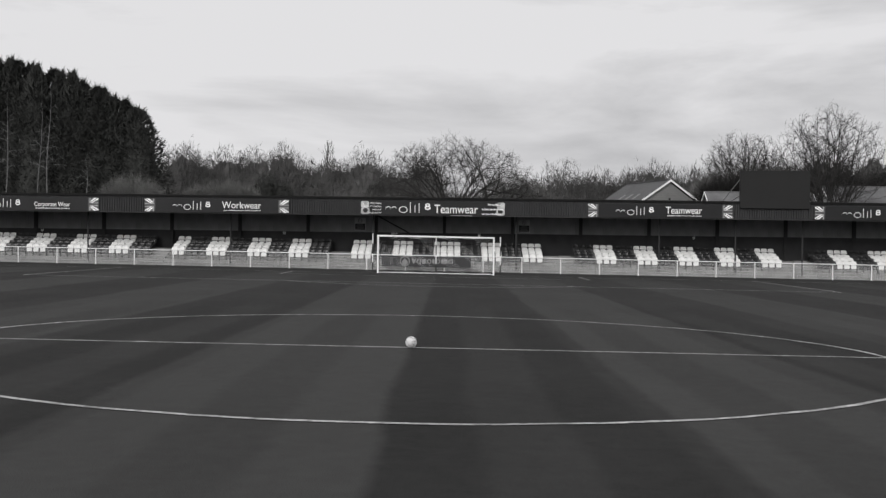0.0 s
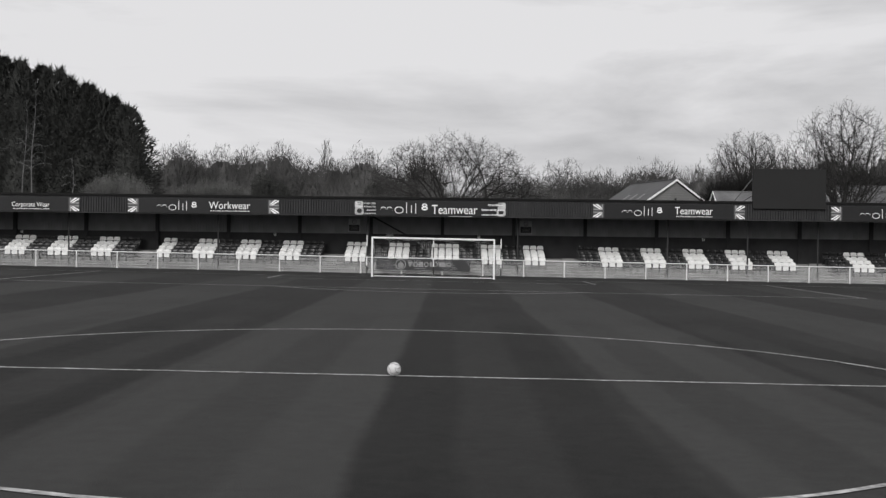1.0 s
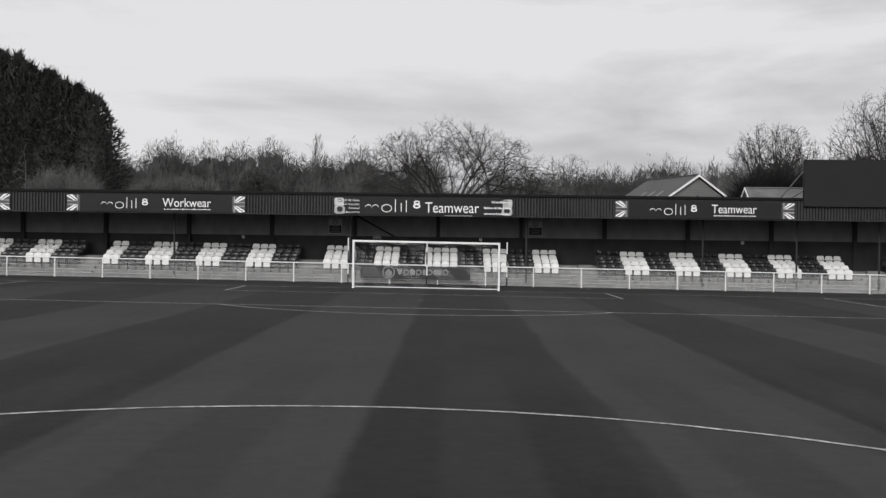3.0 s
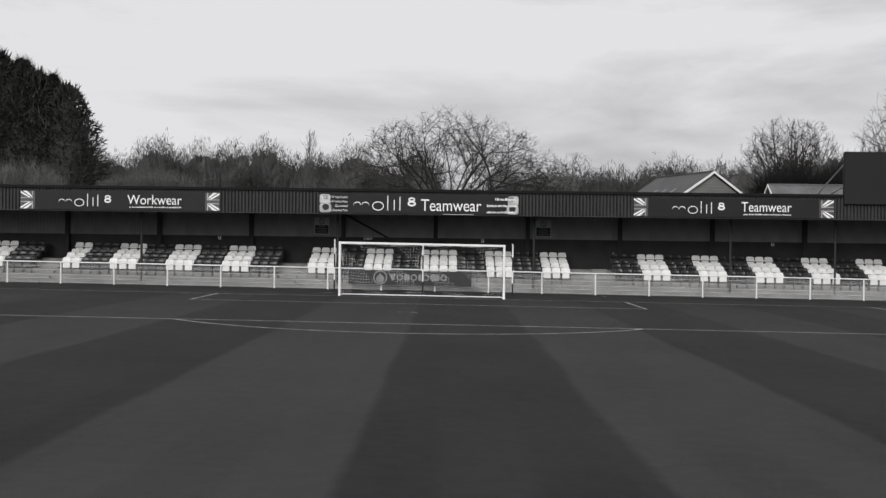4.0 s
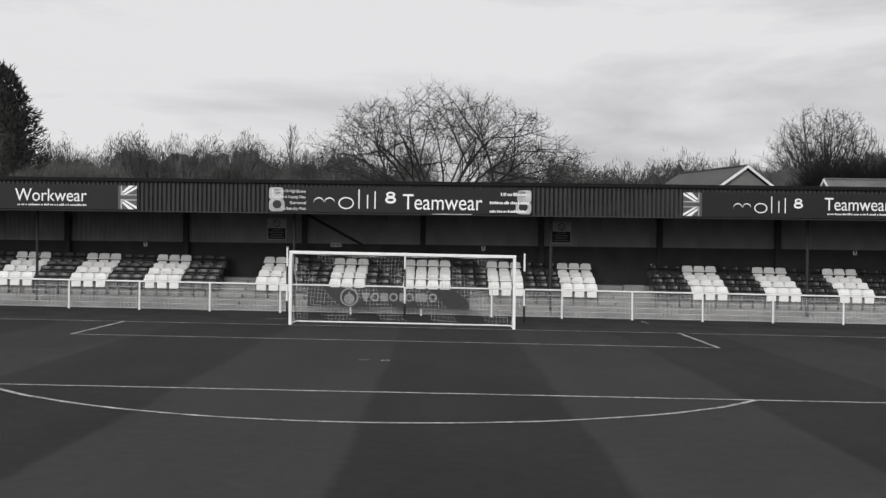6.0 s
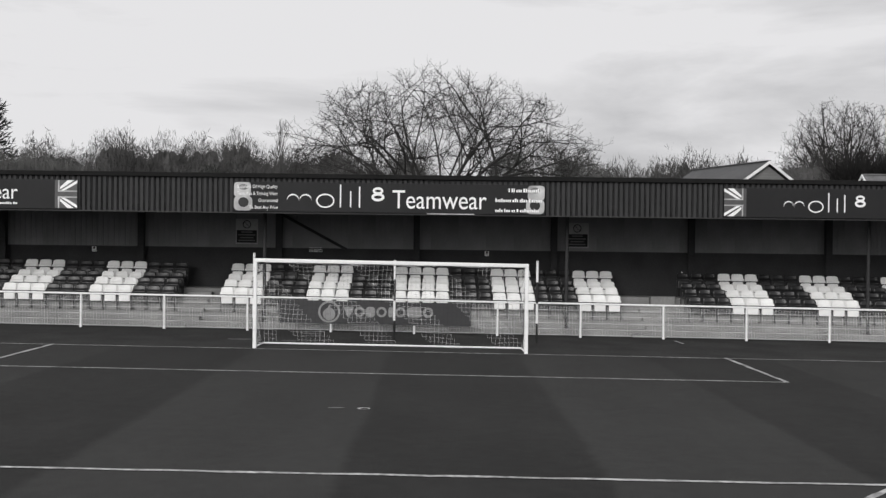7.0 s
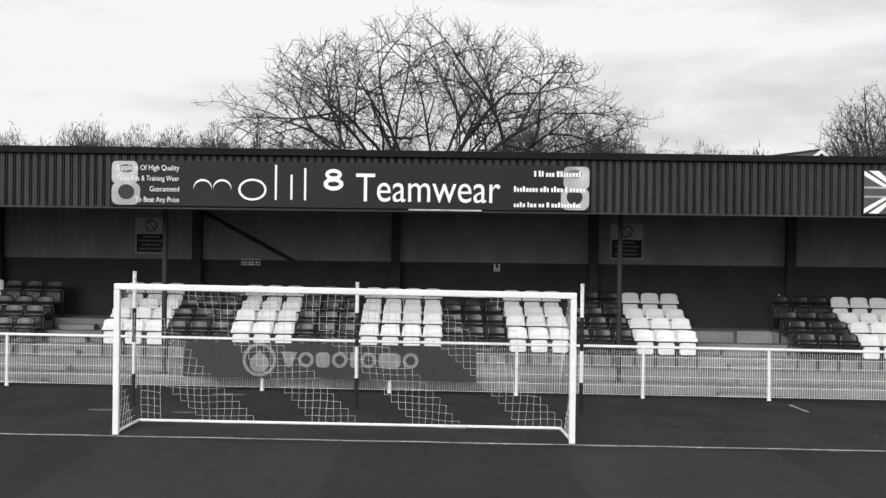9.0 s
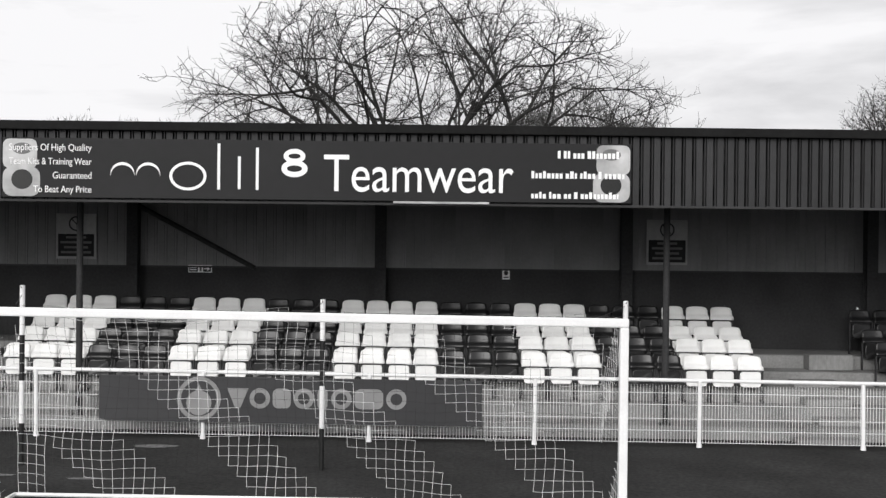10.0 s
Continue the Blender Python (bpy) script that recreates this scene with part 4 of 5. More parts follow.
# ---- trees ----
def tree_nodes(seed, points, trunk, step, reach, kill, limit=14000, limb_ends=()):
    """Branches that grow towards scattered points; gives nodes and parents."""
    rnd = np.random.default_rng(seed)
    nodes = [np.array(p, float) for p in trunk]
    parent = [-1] + list(range(len(trunk) - 1))
    fork = len(trunk) - 1
    for end in limb_ends:
        a, b = nodes[fork], np.array(end, float)
        k = max(3, int(np.linalg.norm(b - a) / step))
        bow = rnd.normal(0, 0.25, 3)
        last = fork
        for i in range(1, k + 1):
            u = i / k
            p = a + (b - a) * np.array([u, u, u ** 0.85]) + bow * math.sin(math.pi * u) + rnd.normal(0, 0.03, 3)
            nodes.append(p)
            parent.append(last)
            last = len(nodes) - 1
    pts = np.array(points, float)
    P = np.array(nodes)
    d = np.linalg.norm(pts[:, None] - P[None], axis=2)
    near, dist = d.argmin(1), d.min(1)
    alive = np.ones(len(pts), bool)
    shoots = {}
    for it in range(260):
        use = alive & (dist < reach)
        if not use.any() or len(nodes) > limit:
            break
        grow = {}
        for i in np.nonzero(use)[0]:
            k = near[i]
            v = pts[i] - nodes[k]
            grow.setdefault(k, []).append(v / (np.linalg.norm(v) + 1e-9))
        start = len(nodes)
        for k, vs in grow.items():
            if shoots.get(k, 0) >= 3:
                alive &= ~((near == k) & use)
                continue
            shoots[k] = shoots.get(k, 0) + 1
            v = np.mean(vs, axis=0) + rnd.normal(0, 0.09, 3)
            if parent[k] >= 0:
                u = nodes[k] - nodes[parent[k]]
                v += 0.55 * u / (np.linalg.norm(u) + 1e-9)
            v /= np.linalg.norm(v) + 1e-9
            nodes.append(nodes[k] + step * v)
            parent.append(k)
        if len(nodes) == start:
            continue
        fresh = np.array(nodes[start:])
        idx = np.nonzero(alive)[0]
        d = np.linalg.norm(pts[idx][:, None] - fresh[None], axis=2)
        m, a = d.min(1), d.argmin(1)
        better = m < dist[idx]
        near[idx[better]] = a[better] + start
        dist[idx[better]] = m[better]
        alive &= ~(dist < kill)
    return nodes, parent


def limbs(nodes, parent, tip, power=2.3):
    n = len(nodes)
    acc = [0.0] * n
    for i in range(n - 1, -1, -1):
        if acc[i] == 0: acc[i] = tip ** power
        if parent[i] >= 0: acc[parent[i]] += acc[i]
    rad = [a ** (1 / power) for a in acc]
    return [(nodes[parent[i]], nodes[i], min(rad[parent[i]], 1.5 * rad[i]), rad[i]) for i in range(n) if parent[i] >= 0]


def twigs(nodes, parent, seed, length, tip, chance, up=0.4):
    """Short spurs along the thin branches."""
    rnd = random.Random(seed)
    out = []
    for i in range(len(nodes)):
        if parent[i] < 0: continue
        for _ in range(int(chance + rnd.random())):
            u = Vector(nodes[i]) - Vector(nodes[parent[i]])
            d = u.normalized() + Vector((rnd.gauss(0, 0.6), rnd.gauss(0, 0.6), rnd.gauss(up, 0.5)))
            d.normalize()
            a = Vector(nodes[i])
            b = a + d * length * rnd.uniform(0.4, 1.1)
            out.append((a, b, tip, tip * 0.6))
    return out


def branch_mesh(name, segs, mat, flat=0.0):
    """Tapered branches; those thinner than flat become single slivers."""
    vs, fs = [], []
    rnd = random.Random(len(segs))
    for a, b, r0, r1 in segs:
        a, b = Vector(a), Vector(b)
        n = 3 if r0 < 0.03 else (5 if r0 < 0.12 else 8)
        d = b - a
        if d.length < 1e-5: continue
        d.normalize()
        u = d.orthogonal().normalized()
        w = d.cross(u)
        o = len(vs)
        if r0 < flat:
            q = rnd.uniform(0, math.pi)
            s = math.cos(q) * u + math.sin(q) * w
            vs += [a - s * r0, a + s * r0, b + s * r1, b - s * r1]
            fs.append((o, o + 1, o + 2, o + 3))
            continue
        for p, r in ((a, r0), (b, r1)):
            for k in range(n):
                q = 2 * math.pi * k / n
                vs.append(p + r * (math.cos(q) * u + math.sin(q) * w))
        for k in range(n):
            fs.append((o + k, o + (k + 1) % n, o + n + (k + 1) % n, o + n + k))
    me = bpy.data.meshes.new(name)
    me.from_pydata([tuple(v) for v in vs], [], fs)
    me.materials.append(mat)
    return me


def bare_tree(name, at, points, trunk, step, reach, kill, tip, label, seed, spur=0.35, chance=0.5, split=0.05, mat=None, up=0.4, group="", limb_ends=()):
    nodes, parent = tree_nodes(seed, points, trunk, step, reach, kill, limb_ends=limb_ends)
    segs = limbs(nodes, parent, tip)
    segs += twigs(nodes, parent, seed, spur, tip, chance, up)
    t = thing(name, at, label, "tree", group=group)
    mat = mat or M_BARK
    for nm, ss in (("trunk", [s for s in segs if s[3] >= split]), ("crown", [s for s in segs if s[3] < split])):
        if ss:
            ob = new(nm, branch_mesh(nm, ss, mat))
            ob.parent = t
    return t


def gnarled_tree(at, fork, stems, spread, hull, label, seed, tip, gap=0.5, levels=4, flat=0.0, lean=0.5, upward=0.02, wander=0.10, long=0.5, mat=None, power=2.35, group="", start=0.25, spurs=0.0, spur=0.4, round_=2.0):
    """A bare winter tree: crooked stems rise from a low fork, lean outwards in arches and break into
    ever finer crooked branches. hull is (cx, cy, cz, rx, ry, rz, low): the crown fills that rounded form."""
    rnd = random.Random(seed)
    cx, cy, cz, rx, ry, rz, low = hull
    nodes, parent = [], []

    def depth(p):
        rag = 1.0 + 0.12 * noise.noise((p.x * 0.55, p.y * 0.55, p.z * 0.55 + seed)) + 0.10 * noise.noise((p.x * 1.9, p.y * 1.9, p.z * 1.9 + seed))
        h = rz if p.z > cz else low
        across = math.hypot((p.x - cx) / rx, (p.y - cy) / ry)
        return (across ** round_ + (abs(p.z - cz) / h) ** round_) ** (1 / round_) / rag

    def add(p, k):
        nodes.append(p)
        parent.append(k)
        return len(nodes) - 1

    def shoot(k, d, length, level, aim=None):
        step = (0.36, 0.30, 0.24, 0.18, 0.15)[level]
        n = max(2, int(length / step))
        d = d.normalized()
        curl = Vector((rnd.gauss(0, 1), rnd.gauss(0, 1), rnd.gauss(0, 0.6))) * 0.03
        last, side, since = k, rnd.uniform(0, 6.28), rnd.uniform(0, gap)
        for i in range(n):
            u = (i + 1) / n
            if i % 5 == 4: curl = Vector((rnd.gauss(0, 1), rnd.gauss(0, 1), rnd.gauss(0, 0.6))) * (0.03 + 0.012 * level)
            j = wander * (0.6 + 0.22 * level)
            d = d + curl + Vector((rnd.gauss(0, j), rnd.gauss(0, j), rnd.gauss(0, j) + upward * level))
            if aim is not None: d = d.normalized() + (0.10 + 0.35 * u) * (aim - nodes[last]).normalized()
            d.normalize()
            p = nodes[last] + d * step
            if (level or p.z > cz) and depth(p) > (1.0 if level else 1.05): break
            last = add(p, last)
            since += step
            want = gap * (1.0, 0.80, 0.62, 0.52, 0.5)[level]
            if level < levels and since > want and u > (start, 0.16, 0.10, 0.1, 0.1)[level]:
                since = rnd.uniform(-0.35, 0.35) * want
                side += 2.4 + rnd.gauss(0, 0.5)
                o = Matrix.Rotation(side, 3, d) @ d.orthogonal().normalized()
                a = rnd.uniform(0.55, 1.15)
                e = d * math.cos(a) + o * math.sin(a)
                m = length * long * (1.12 - 0.6 * u) * rnd.uniform(0.5, 1.3)
                if level == 0: m = max(m, 1.4)
                if m > 0.2: shoot(last, e, m, level + 1)

    base = add(Vector((0, 0, 0)), -1)
    f = add(Vector(fork), add(Vector(fork) * 0.5 + Vector((0.06, 0.04, 0)), base))
    for k in range(stems):
        w = ((k + 0.5) / stems) ** 0.9
        a = 2.39996 * k + rnd.uniform(-0.35, 0.35)
        q = math.sqrt(max(0.0, 1 - w * w))
        end = Vector((cx + rx * q * math.cos(a), cy + ry * q * math.sin(a), cz + rz * (w * rnd.uniform(0.92, 1.02))))
        v = end - nodes[f]
        rise = Vector((v.x * spread, v.y * spread, v.length * lean))
        shoot(f, rise, v.length * 1.12, 0, end)
    segs = limbs(nodes, parent, tip, power)
    # short crooked spurs on the thin wood
    for i in range(len(nodes)):
        if parent[i] < 0 or segs[i - 1][3] > 4 * tip or depth(nodes[i]) > 1.0: continue
        for _ in range(int(spurs + rnd.random())):
            u = (nodes[i] - nodes[parent[i]]).normalized()
            d = (u * 0.8 + Vector((rnd.gauss(0, 0.6), rnd.gauss(0, 0.6), rnd.gauss(0.15, 0.6)))).normalized()
            mid = nodes[i] + d * spur * rnd.uniform(0.25, 0.6)
            d = (d + Vector((rnd.gauss(0, 0.35), rnd.gauss(0, 0.35), rnd.gauss(0.1, 0.35)))).normalized()
            segs.append((nodes[i], mid, tip, tip * 0.85))
            segs.append((mid, mid + d * spur * rnd.uniform(0.25, 0.6), tip * 0.85, tip * 0.6))
    t = thing("bare_tree", at, label, "tree", group=group)
    mat = mat or M_BARK
    for nm, ss in (("trunk", [q for q in segs if q[3] >= 8 * tip]), ("crown", [q for q in segs if q[3] < 8 * tip])):
        ob = new(nm, branch_mesh(nm, ss, mat, flat))
        ob.parent = t
    return t


# spreading bare tree right behind the stand
gnarled_tree((1.0, 18.2, 0), (0, 0, 2.4), 18, 0.22, (0.2, 0, 6.1, 8.0, 6.0, 4.7, 1.6),
             "wide spreading bare winter tree behind the stand", 5, 0.0060, gap=0.45, lean=0.75, wander=0.10, upward=-0.005, long=0.52, start=0.40, power=2.14, spurs=0.8, spur=0.36, round_=1.55)
# round-headed bare trees to the east
gnarled_tree((31.9, 20.5, -0.3), (0.1, 0, 3.4), 34, 0.6, (0, 0, 8.2, 5.1, 4.6, 5.8, 4.0),
             "tall bare winter tree behind the scoreboard", 9, 0.0082, gap=0.42, lean=0.45, wander=0.035, upward=0.02, long=0.38, spurs=0.5, spur=0.4)
gnarled_tree((38.9, 73.5, -0.3), (0.1, 0, 5.6), 38, 0.6, (0, 0, 10.4, 6.2, 5.4, 6.8, 4.2),
             "round bare winter tree beyond the houses", 12, 0.0115, gap=0.42, lean=0.45, wander=0.03, upward=0.02, long=0.36, spurs=0.6, spur=0.5, flat=0.016)
gnarled_tree((24.5, 165, 0), (0.1, 0, 6.5), 18, 0.6, (0, 0, 13.0, 6.2, 5.4, 7.2, 4.5),
             "bare winter tree far off beyond the field", 14, 0.016, gap=0.8, lean=0.5, wander=0.07, upward=0.02, long=0.42, spurs=0.5, spur=0.9, mat=M_TWIG, flat=0.04)
# narrow poplar
rp = random.Random(3)
segs = [((0, 0, 1.2 * k), (0.03 * k, 0, 1.2 * k + 1.2), 0.24 - 0.014 * k, 0.226 - 0.014 * k) for k in range(16)]
for k in range(320):
    z = rp.uniform(3.0, 18.6)
    reach_ = 2.6 * (1.0 - abs(z - 9.0) / 13.5) * rp.uniform(0.5, 1.1)
    d = Vector((rp.gauss(0, 0.27), rp.gauss(0, 0.27), 1.0)).normalized()
    a = Vector((0.025 * z, 0, z)) + Vector((d.x, d.y, 0)) * 1.3
    segs.append((a, a + d * reach_, 0.034, 0.014))
t = thing("poplar", (-19.9, 116, 0), "narrow bare poplar in the distance", "tree")
for nm, ss in (("trunk", segs[:16]), ("crown", segs[16:])):
    new(nm, branch_mesh(nm, ss, M_TWIG)).parent = t
# slender pale birches before the dark conifers
for k, (x, y, hgt) in enumerate(((-37.3, 34, 16.5), (-38.5, 35, 14.5), (-33.7, 34, 10.0), (-41.6, 35, 16))):
    rb = random.Random(20 + k)
    stem = [(0.10 * math.sin(0.5 * j + k) + 0.02 * j, 0.05 * math.cos(0.9 * j), hgt * 0.055 * j) for j in range(16)]
    pts = [(stem[15][0] + rb.gauss(0, 0.10) * (hgt - z + 1.0), rb.gauss(0, 0.1) * (hgt - z + 1.0), z) for z in [rb.uniform(0.5 * hgt, hgt) for _ in range(110)]]
    bare_tree("birch", (x, y, 0.3), pts, stem, 0.4, 4.0, 0.5, 0.012, "slender pale-barked bare birch", 20 + k,
              spur=0.5, chance=0.7, split=0.03, mat=M_BIRCH, group="birches before the conifers")


# ---- conifers ----
def conifer_mesh(seed, h, r, fat=0.6):
    """Dense drooping sprays round a stem, with an uneven outline."""
    rnd = random.Random(seed)
    vs, fs = [], []
    n = 12000
    for _ in range(n):
        v = rnd.random() ** 1.35
        z = h * (0.03 + 0.97 * v)
        a = rnd.uniform(0, 2 * math.pi)
        skin = r * (1 - v) ** fat * (0.95 + 0.30 * noise.noise((math.cos(a) * 1.6 + seed, math.sin(a) * 1.6, z * 0.45)) + 0.16 * noise.noise((a * 2.5, z * 1.4, seed)))
        skin = max(skin, 0.12)
        rr = skin * rnd.uniform(0.62, 1.05)
        out = Vector((math.cos(a), math.sin(a), 0))
        p = out * rr + Vector((0, 0, z))
        d = (out + Vector((rnd.gauss(0, 0.35), rnd.gauss(0, 0.35), rnd.gauss(0.65, 0.5)))).normalized()
        L = rnd.uniform(0.2, 0.55)
        side = d.cross(Vector((rnd.gauss(0, 1), rnd.gauss(0, 1), rnd.gauss(0, 1)))).normalized() * rnd.uniform(0.035, 0.085)
        o = len(vs)
        drop = Vector((0, 0, -0.10 * L))
        vs += [p - d * L * 0.4, p + side, p + d * L + drop, p - side]
        fs += [(o, o + 1, o + 2), (o, o + 2, o + 3)]
    # ragged upright tips
    for _ in range(260):
        v = 1 - 0.3 * rnd.random() ** 1.6
        a = rnd.uniform(0, 2 * math.pi)
        q = r * (1 - v) ** fat * rnd.uniform(0.7, 1.0)
        p = Vector((q * math.cos(a), q * math.sin(a), h * v * 0.985))
        d = Vector((rnd.gauss(0, 0.3) + 0.3 * math.cos(a), rnd.gauss(0, 0.3), 1)).normalized() * rnd.uniform(0.4, 1.15)
        w = d.orthogonal().normalized() * 0.1
        o = len(vs)
        vs += [p - w, p + w, p + d]
        fs.append((o, o + 1, o + 2))
    # dark inner body
    m = 14
    o = len(vs)
    lev = 10
    for j in range(lev + 1):
        v = j / lev
        for k in range(m):
            a = 2 * math.pi * k / m
            q = max(0.02, r * (1 - v) ** fat * 0.7 * (1 + 0.2 * noise.noise((math.cos(a) * 1.5, math.sin(a) * 1.5, v * 4 + seed))))
            vs.append(Vector((q * math.cos(a), q * math.sin(a), h * 0.95 * v)))
    for j in range(lev):
        for k in range(m):
            fs.append((o + j * m + k, o + j * m + (k + 1) % m, o + (j + 1) * m + (k + 1) % m, o + (j + 1) * m + k))
    me = bpy.data.meshes.new("crown")
    me.from_pydata([tuple(v) for v in vs], [], fs)
    me.materials.append(M_FIR)
    return me


firs = [conifer_mesh(31, 16, 4.4), conifer_mesh(32, 16, 4.0, 0.66), conifer_mesh(33, 16, 4.6, 0.56), conifer_mesh(34, 16, 4.9, 0.45)]
trunk_me = branch_mesh("trunk", [((0, 0, 0), (0, 0, 3), 0.35, 0.25)], M_BARK)
rf_ = random.Random(8)
def skyline(x):
    """Height of the conifer row, falling towards its east end."""
    e = -33.2 - x
    return 15.3 + 4.6 * (1 - math.exp(-max(e, 0) / 6.0)) + 0.085 * max(e, 0)


ROW = [(-33.3, 50.0, 15.8)]
for k in range(17):
    x = -34.5 - 1.2 * k
    ROW.append((x, 50.8 + rf_.uniform(-1.2, 1.2), skyline(x) + rf_.choice((-0.1, 0.1, 0.25, 0.5))))
for k, (x, y, h_) in enumerate(ROW):
    t = thing("conifer", (x, y, 0.3), "tall dense dark conifer in a row", "tree", group="conifers behind the stand")
    s = h_ / 16
    shared("crown", firs[k % 3 if k else 3], t, (0, 0, 0), turn=(0, 0, rf_.uniform(0, 6)), size=(1.0, 1.0, s))
    shared("trunk", trunk_me, t)


# ---- far woods, hedge and shrubs ----
def thicket(name, label, spots, seed, mat, leaf=0.5, per=420, category="undergrowth", base=0.0, body=0.86, wild=0.7, stout=0.07, inner=0.55, front=False, fine=1):
    """One mesh of rough mounds made of many small slivers. A spot is (x, y, half-width, height)."""
    rnd = random.Random(seed)
    vs, fs = [], []
    for x, y, w, h in spots:
        for _ in range(per):
            a, u = rnd.uniform(0, 2 * math.pi) if not front else rnd.uniform(math.pi - 0.3, 2 * math.pi + 0.3), rnd.random()
            e = math.acos(1 - u)
            k = rnd.uniform(inner, 1.0) ** 0.5 * (1 + 0.25 * noise.noise((math.cos(a) * 2 + x, math.sin(a) * 2 + y, e * 2)))
            p = Vector((x + w * k * math.sin(e) * math.cos(a), y + w * k * math.sin(e) * math.sin(a), base + h * k * math.cos(e)))
            d = Vector((rnd.gauss(0, wild), rnd.gauss(0, wild), rnd.gauss(0.7, wild))).normalized() * leaf * rnd.uniform(0.5, 1.4)
            s = d.orthogonal().normalized()
            s = (Matrix.Rotation(rnd.uniform(0, 6.28), 3, d.normalized()) @ s) * leaf * rnd.uniform(0.4, 1.1) * stout
            o = len(vs)
            vs += [p - d * 0.5, p + s, p + d, p - s]
            fs += [(o, o + 1, o + 2, o + 3)]
        # rough inner mass
        m, lev = 10 * fine, 4 * fine
        o = len(vs)
        for j in range(lev + 1):
            e = j / lev * math.pi / 2
            for k in range(m):
                a = 2 * math.pi * k / m
                q = body * (1 + 0.2 * math.cos(e) * noise.noise((math.cos(a) * 2 + x, math.sin(a) * 2 + y, e)))
                if fine > 1 and j < lev: q *= 1 + 0.10 * noise.noise((math.cos(a) * 7 + x, math.sin(a) * 7 + y, e * 7)) + rnd.uniform(-0.05, 0.05)
                out = w * q * (math.cos(e) if fine == 1 else max(0.0, math.cos(e)) ** 0.75)
                vs.append(Vector((x + out * math.cos(a), y + out * math.sin(a), base + h * q * math.sin(e))))
        for j in range(lev):
            for k in range(m):
                fs.append((o + j * m + k, o + j * m + (k + 1) % m, o + (j + 1) * m + (k + 1) % m, o + (j + 1) * m + k))
    me = bpy.data.meshes.new(name)
    me.from_pydata([tuple(v) for v in vs], [], fs)
    me.materials.append(mat)
    return tagged(new(name, me), label, category, kind="stuff")


def canopy(name, label, spots, seed, mat, per=800, twig=1.5, thin=0.045, category="woodland", skin=0.12):
    """One mesh of bare crowns: fine twigs that fan out from each fork. A spot is (x, y, half-width, fork height, top)."""
    rng = np.random.default_rng(seed)
    vs = []
    for x, y, w, z0, z1 in spots:
        d = rng.normal(0, 1, (per, 3))
        d[:, 2] = np.abs(d[:, 2]) * 0.9 - 0.15
        d[:, 1] = np.where(rng.random(per) < 0.7, -np.abs(d[:, 1]), d[:, 1])
        d /= np.linalg.norm(d, axis=1)[:, None]
        lump = 1 + 0.13 * np.sin(4 * np.arctan2(d[:, 1], d[:, 0]) + x) * (1 - d[:, 2]) + 0.08 * np.sin(9 * d[:, 0] + y)
        k = rng.uniform(skin, 1, per) ** 0.6 * lump
        p = d * k[:, None] * np.array([w, w, z1 - z0]) + np.array([x, y, z0])
        go = d * np.array([w, w, z1 - z0])
        go /= np.linalg.norm(go, axis=1)[:, None]
        go = go + rng.normal(0, 0.3, (per, 3)) + np.array([0, 0, 0.45])
        go /= np.linalg.norm(go, axis=1)[:, None]
        size = twig * rng.uniform(0.5, 1.2, per)
        side = np.cross(go, rng.normal(0, 1, (per, 3)))
        side /= np.linalg.norm(side, axis=1)[:, None] + 1e-9
        wd = (thin * rng.uniform(0.5, 1.2, per) * (1.6 - k))[:, None]
        a, b = p - go * size[:, None] * 0.7, p + go * size[:, None] * 0.3
        vs.append(np.stack([a - side * wd, a + side * wd, b + side * wd * 0.3, b - side * wd * 0.3], 1).reshape(-1, 3))
        # a few stems from the ground to the fork
        for _ in range(3):
            u, q = rng.uniform(-0.3, 0.3) * w, rng.uniform(0.1, 0.2)
            vs.append(np.array([(x + u - q, y, 0), (x + u + q, y, 0), (x + 2 * u + q * 0.3, y, z0 + 0.5 * (z1 - z0)), (x + 2 * u - q * 0.3, y, z0 + 0.5 * (z1 - z0))]))
    v = np.concatenate(vs)
    me = bpy.data.meshes.new(name)
    me.from_pydata(v.tolist(), [], np.arange(len(v)).reshape(-1, 4).tolist())
    me.materials.append(mat)
    return tagged(new(name, me), label, category, kind="stuff")


rw = random.Random(77)
def top_line(x):
    """Height of the far tree tops along the horizon."""
    if x < -3: return 21.6 + 1.0 * math.sin(x * 0.11) + 0.8 * math.sin(x * 0.31 + 1)
    if x < 11: return 14.2 + 0.6 * math.sin(x * 0.4)
    if x < 26: return 16.0 + 0.8 * math.sin(x * 0.4)
    return 17.2 - max(0.0, 34 - x) * 0.2 + 0.6 * math.sin(x * 0.34) + max(0.0, (x - 55) * 0.06)


def deep(x):
    return 172 - (25 if x > 20 else 0)


spots = []
for k in range(84):
    x = -112 + 224 * (k + rw.random()) / 84
    h = top_line(x) * rw.uniform(0.88, 1.03)
    spots.append((x, deep(x) + rw.uniform(-12, 12), rw.uniform(4.6, 7.2), h * rw.uniform(0.50, 0.60), h))
canopy("far_woods", "bare winter woods along the horizon", spots, 41, M_TWIG, per=3400, twig=0.6, thin=0.045, skin=0.6)
thicket("far_undergrowth", "dense twiggy undergrowth of the far woods", [(x, y + 1.0, w * 0.92, z1 - 0.7) for x, y, w, z0, z1 in spots], 42, M_TWIG, leaf=0.9, per=2300, body=0.84, wild=0.35, stout=0.085, inner=0.66, front=True, fine=4)
thicket("dark_bush", "dark evergreen bush before the far woods", [(-34.2, 143, 3.0, 7.0), (-31.2, 143, 2.6, 5.0), (-13, 140, 2.6, 5)], 43, M_FIR, leaf=0.8, per=2400, category="bush", base=8.0, body=0.8)
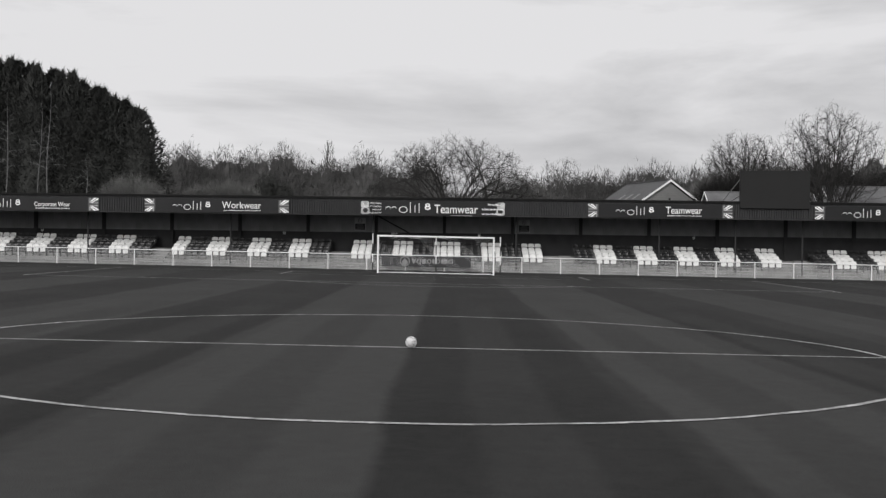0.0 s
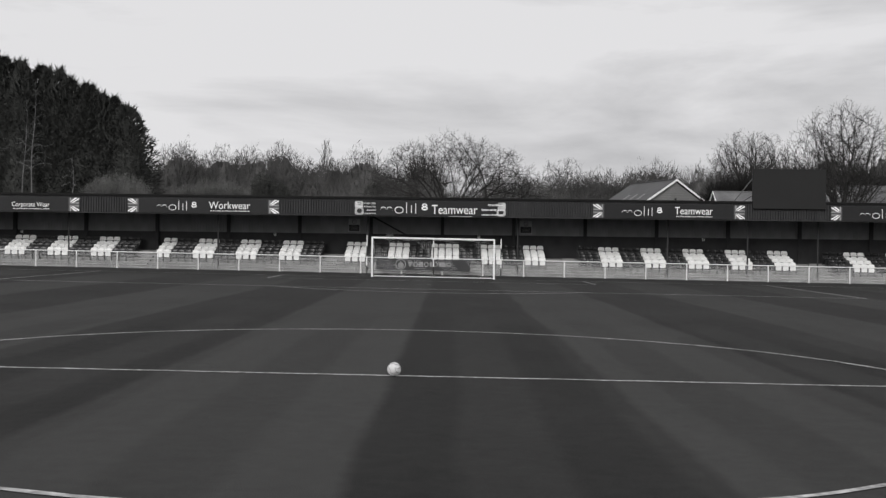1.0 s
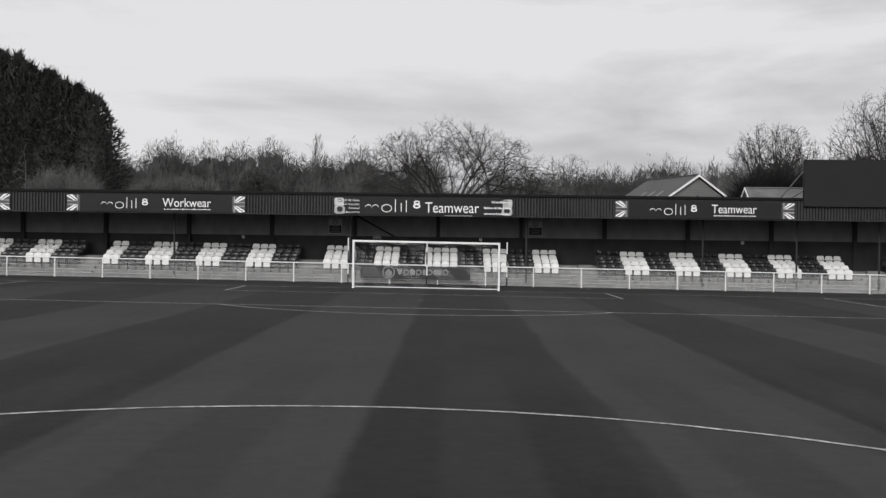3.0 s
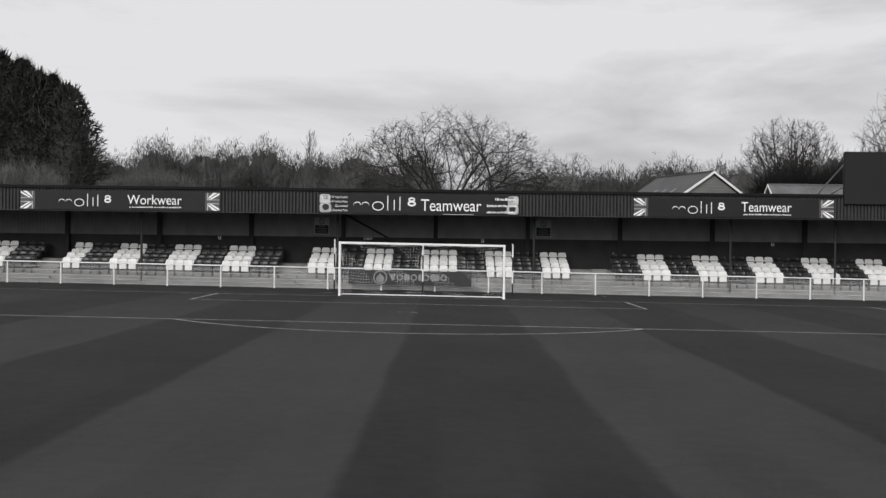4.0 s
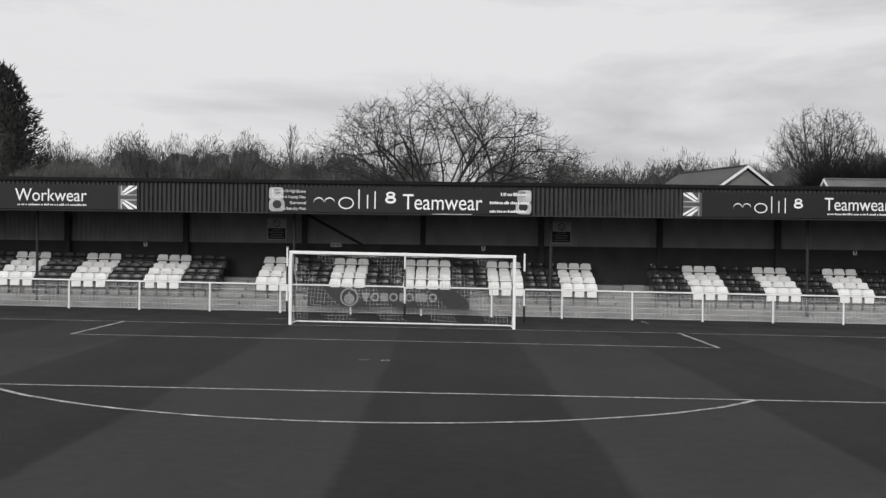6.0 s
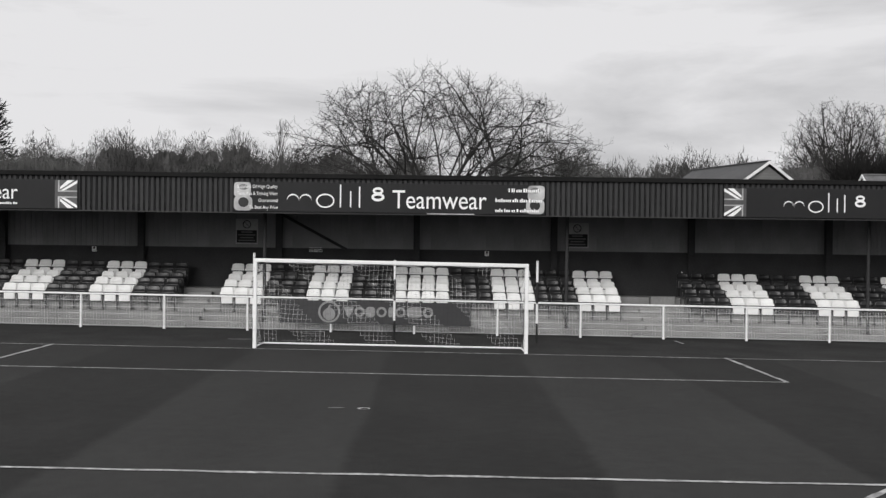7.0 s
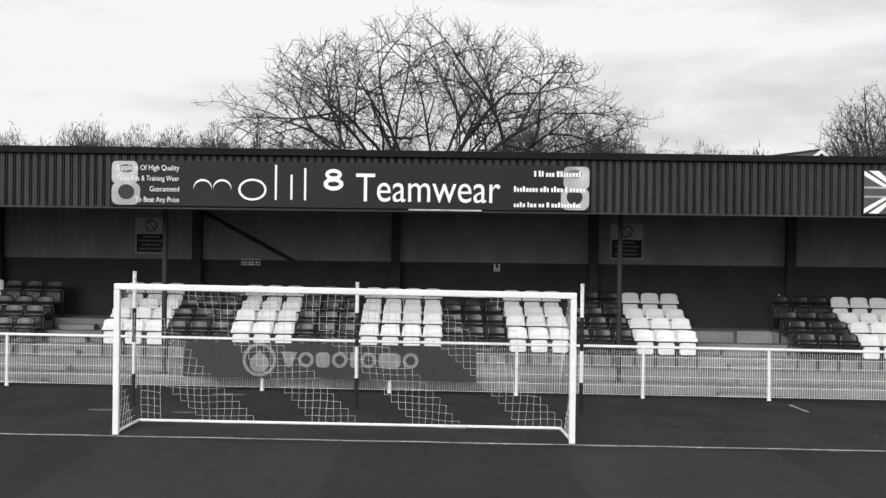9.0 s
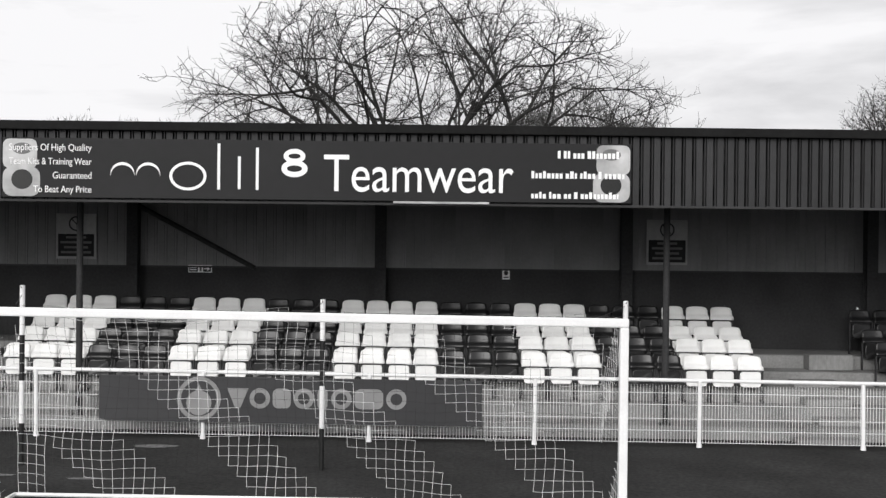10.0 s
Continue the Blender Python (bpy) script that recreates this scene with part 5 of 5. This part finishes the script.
clumps = [(x + rw.uniform(-0.2, 0.2), 15.2 + rw.uniform(-0.5, 0.6), rw.uniform(0.9, 1.3), 4.7, 7.3 - 0.16 * (x + 23.9) ** 2 + rw.uniform(-0.2, 0.2)) for x in np.arange(-25.7, -21.4, 0.5)]
clumps += [(x + rw.uniform(-0.2, 0.2), 21.0 + rw.uniform(-0.5, 0.6), rw.uniform(0.9, 1.2), 5.2, 7.15 - 0.10 * (x + 17.8) ** 2 + rw.uniform(-0.15, 0.15)) for x in np.arange(-20.6, -15.2, 0.5)]
canopy("pale_shrub", "pale dry shrubs just behind the stand", clumps, 44, M_SHRUB, per=1600, twig=0.45, thin=0.012, category="shrub")
mid = [(x + rw.uniform(-1, 1), 62 + rw.uniform(-4, 6), rw.uniform(2.0, 3.2), 5.0, rw.uniform(7.6, 9.2)) for x in np.arange(-12, 17, 1.7) if not -0.6 < x < 4.6]
mid += [(x + rw.uniform(-1, 1), 66 + rw.uniform(-4, 6), rw.uniform(2.6, 4.0), 6.0, rw.uniform(10.2, 11.6) if x < 38 else rw.uniform(11.5, 14.5)) for x in np.arange(33, 82, 1.5)]
canopy("near_woods", "bare scrubby trees behind the stand", mid, 51, M_TWIG, per=1700, twig=0.6, thin=0.028)
thicket("wood_core", "dense dark inside of the scrubby trees", [(x, y + 0.8, w * 0.85, z1 - 0.7) for x, y, w, z0, z1 in mid], 55, M_TWIG, leaf=0.5, per=700, body=0.90, fine=3)
thicket("scrub", "dark scrub and hedge behind the houses", [(x + rw.uniform(-1, 1), 60 + rw.uniform(-3, 4), 3.2, rw.uniform(5.5, 6.6) if x < 20 else rw.uniform(7.5, 8.5)) for x in list(np.arange(-12, 16, 3.2)) + list(np.arange(31, 80, 3.0))], 52, M_TWIG, leaf=0.5, per=700)
thicket("ivy_bush", "grey tangled bush under the spreading tree", [(6.0, 21.5, 1.9, 3.2), (8.0, 22.5, 1.6, 2.2), (4.6, 22, 1.3, 2.4)], 53, M_SHRUB, leaf=0.3, per=2200, category="bush", base=5.0, body=0.35)
hedge = [(x + rw.uniform(-0.5, 0.5), 38 + rw.uniform(-2.5, 2.5), rw.uniform(1.6, 2.4), 6.5, rw.uniform(8.9, 9.5) - max(0.0, 28.5 - x) * 0.38 + 1.0 * max(0.0, min(1.0, (x - 30.0) / 4.0))) for x in np.arange(27.4, 58, 1.05)]
canopy("dark_hedge", "dark tangled hedge trees beside the scoreboard", hedge, 61, M_HEDGE, per=2000, twig=0.8, thin=0.026, skin=0.35)
thicket("hedge_foot", "dark foot of the hedge beside the scoreboard", [(x, y + 0.6, w * 0.95, z1 - 0.8) for x, y, w, z0, z1 in hedge], 62, M_HEDGE, leaf=0.4, per=1300, body=0.90, fine=3, stout=0.1)
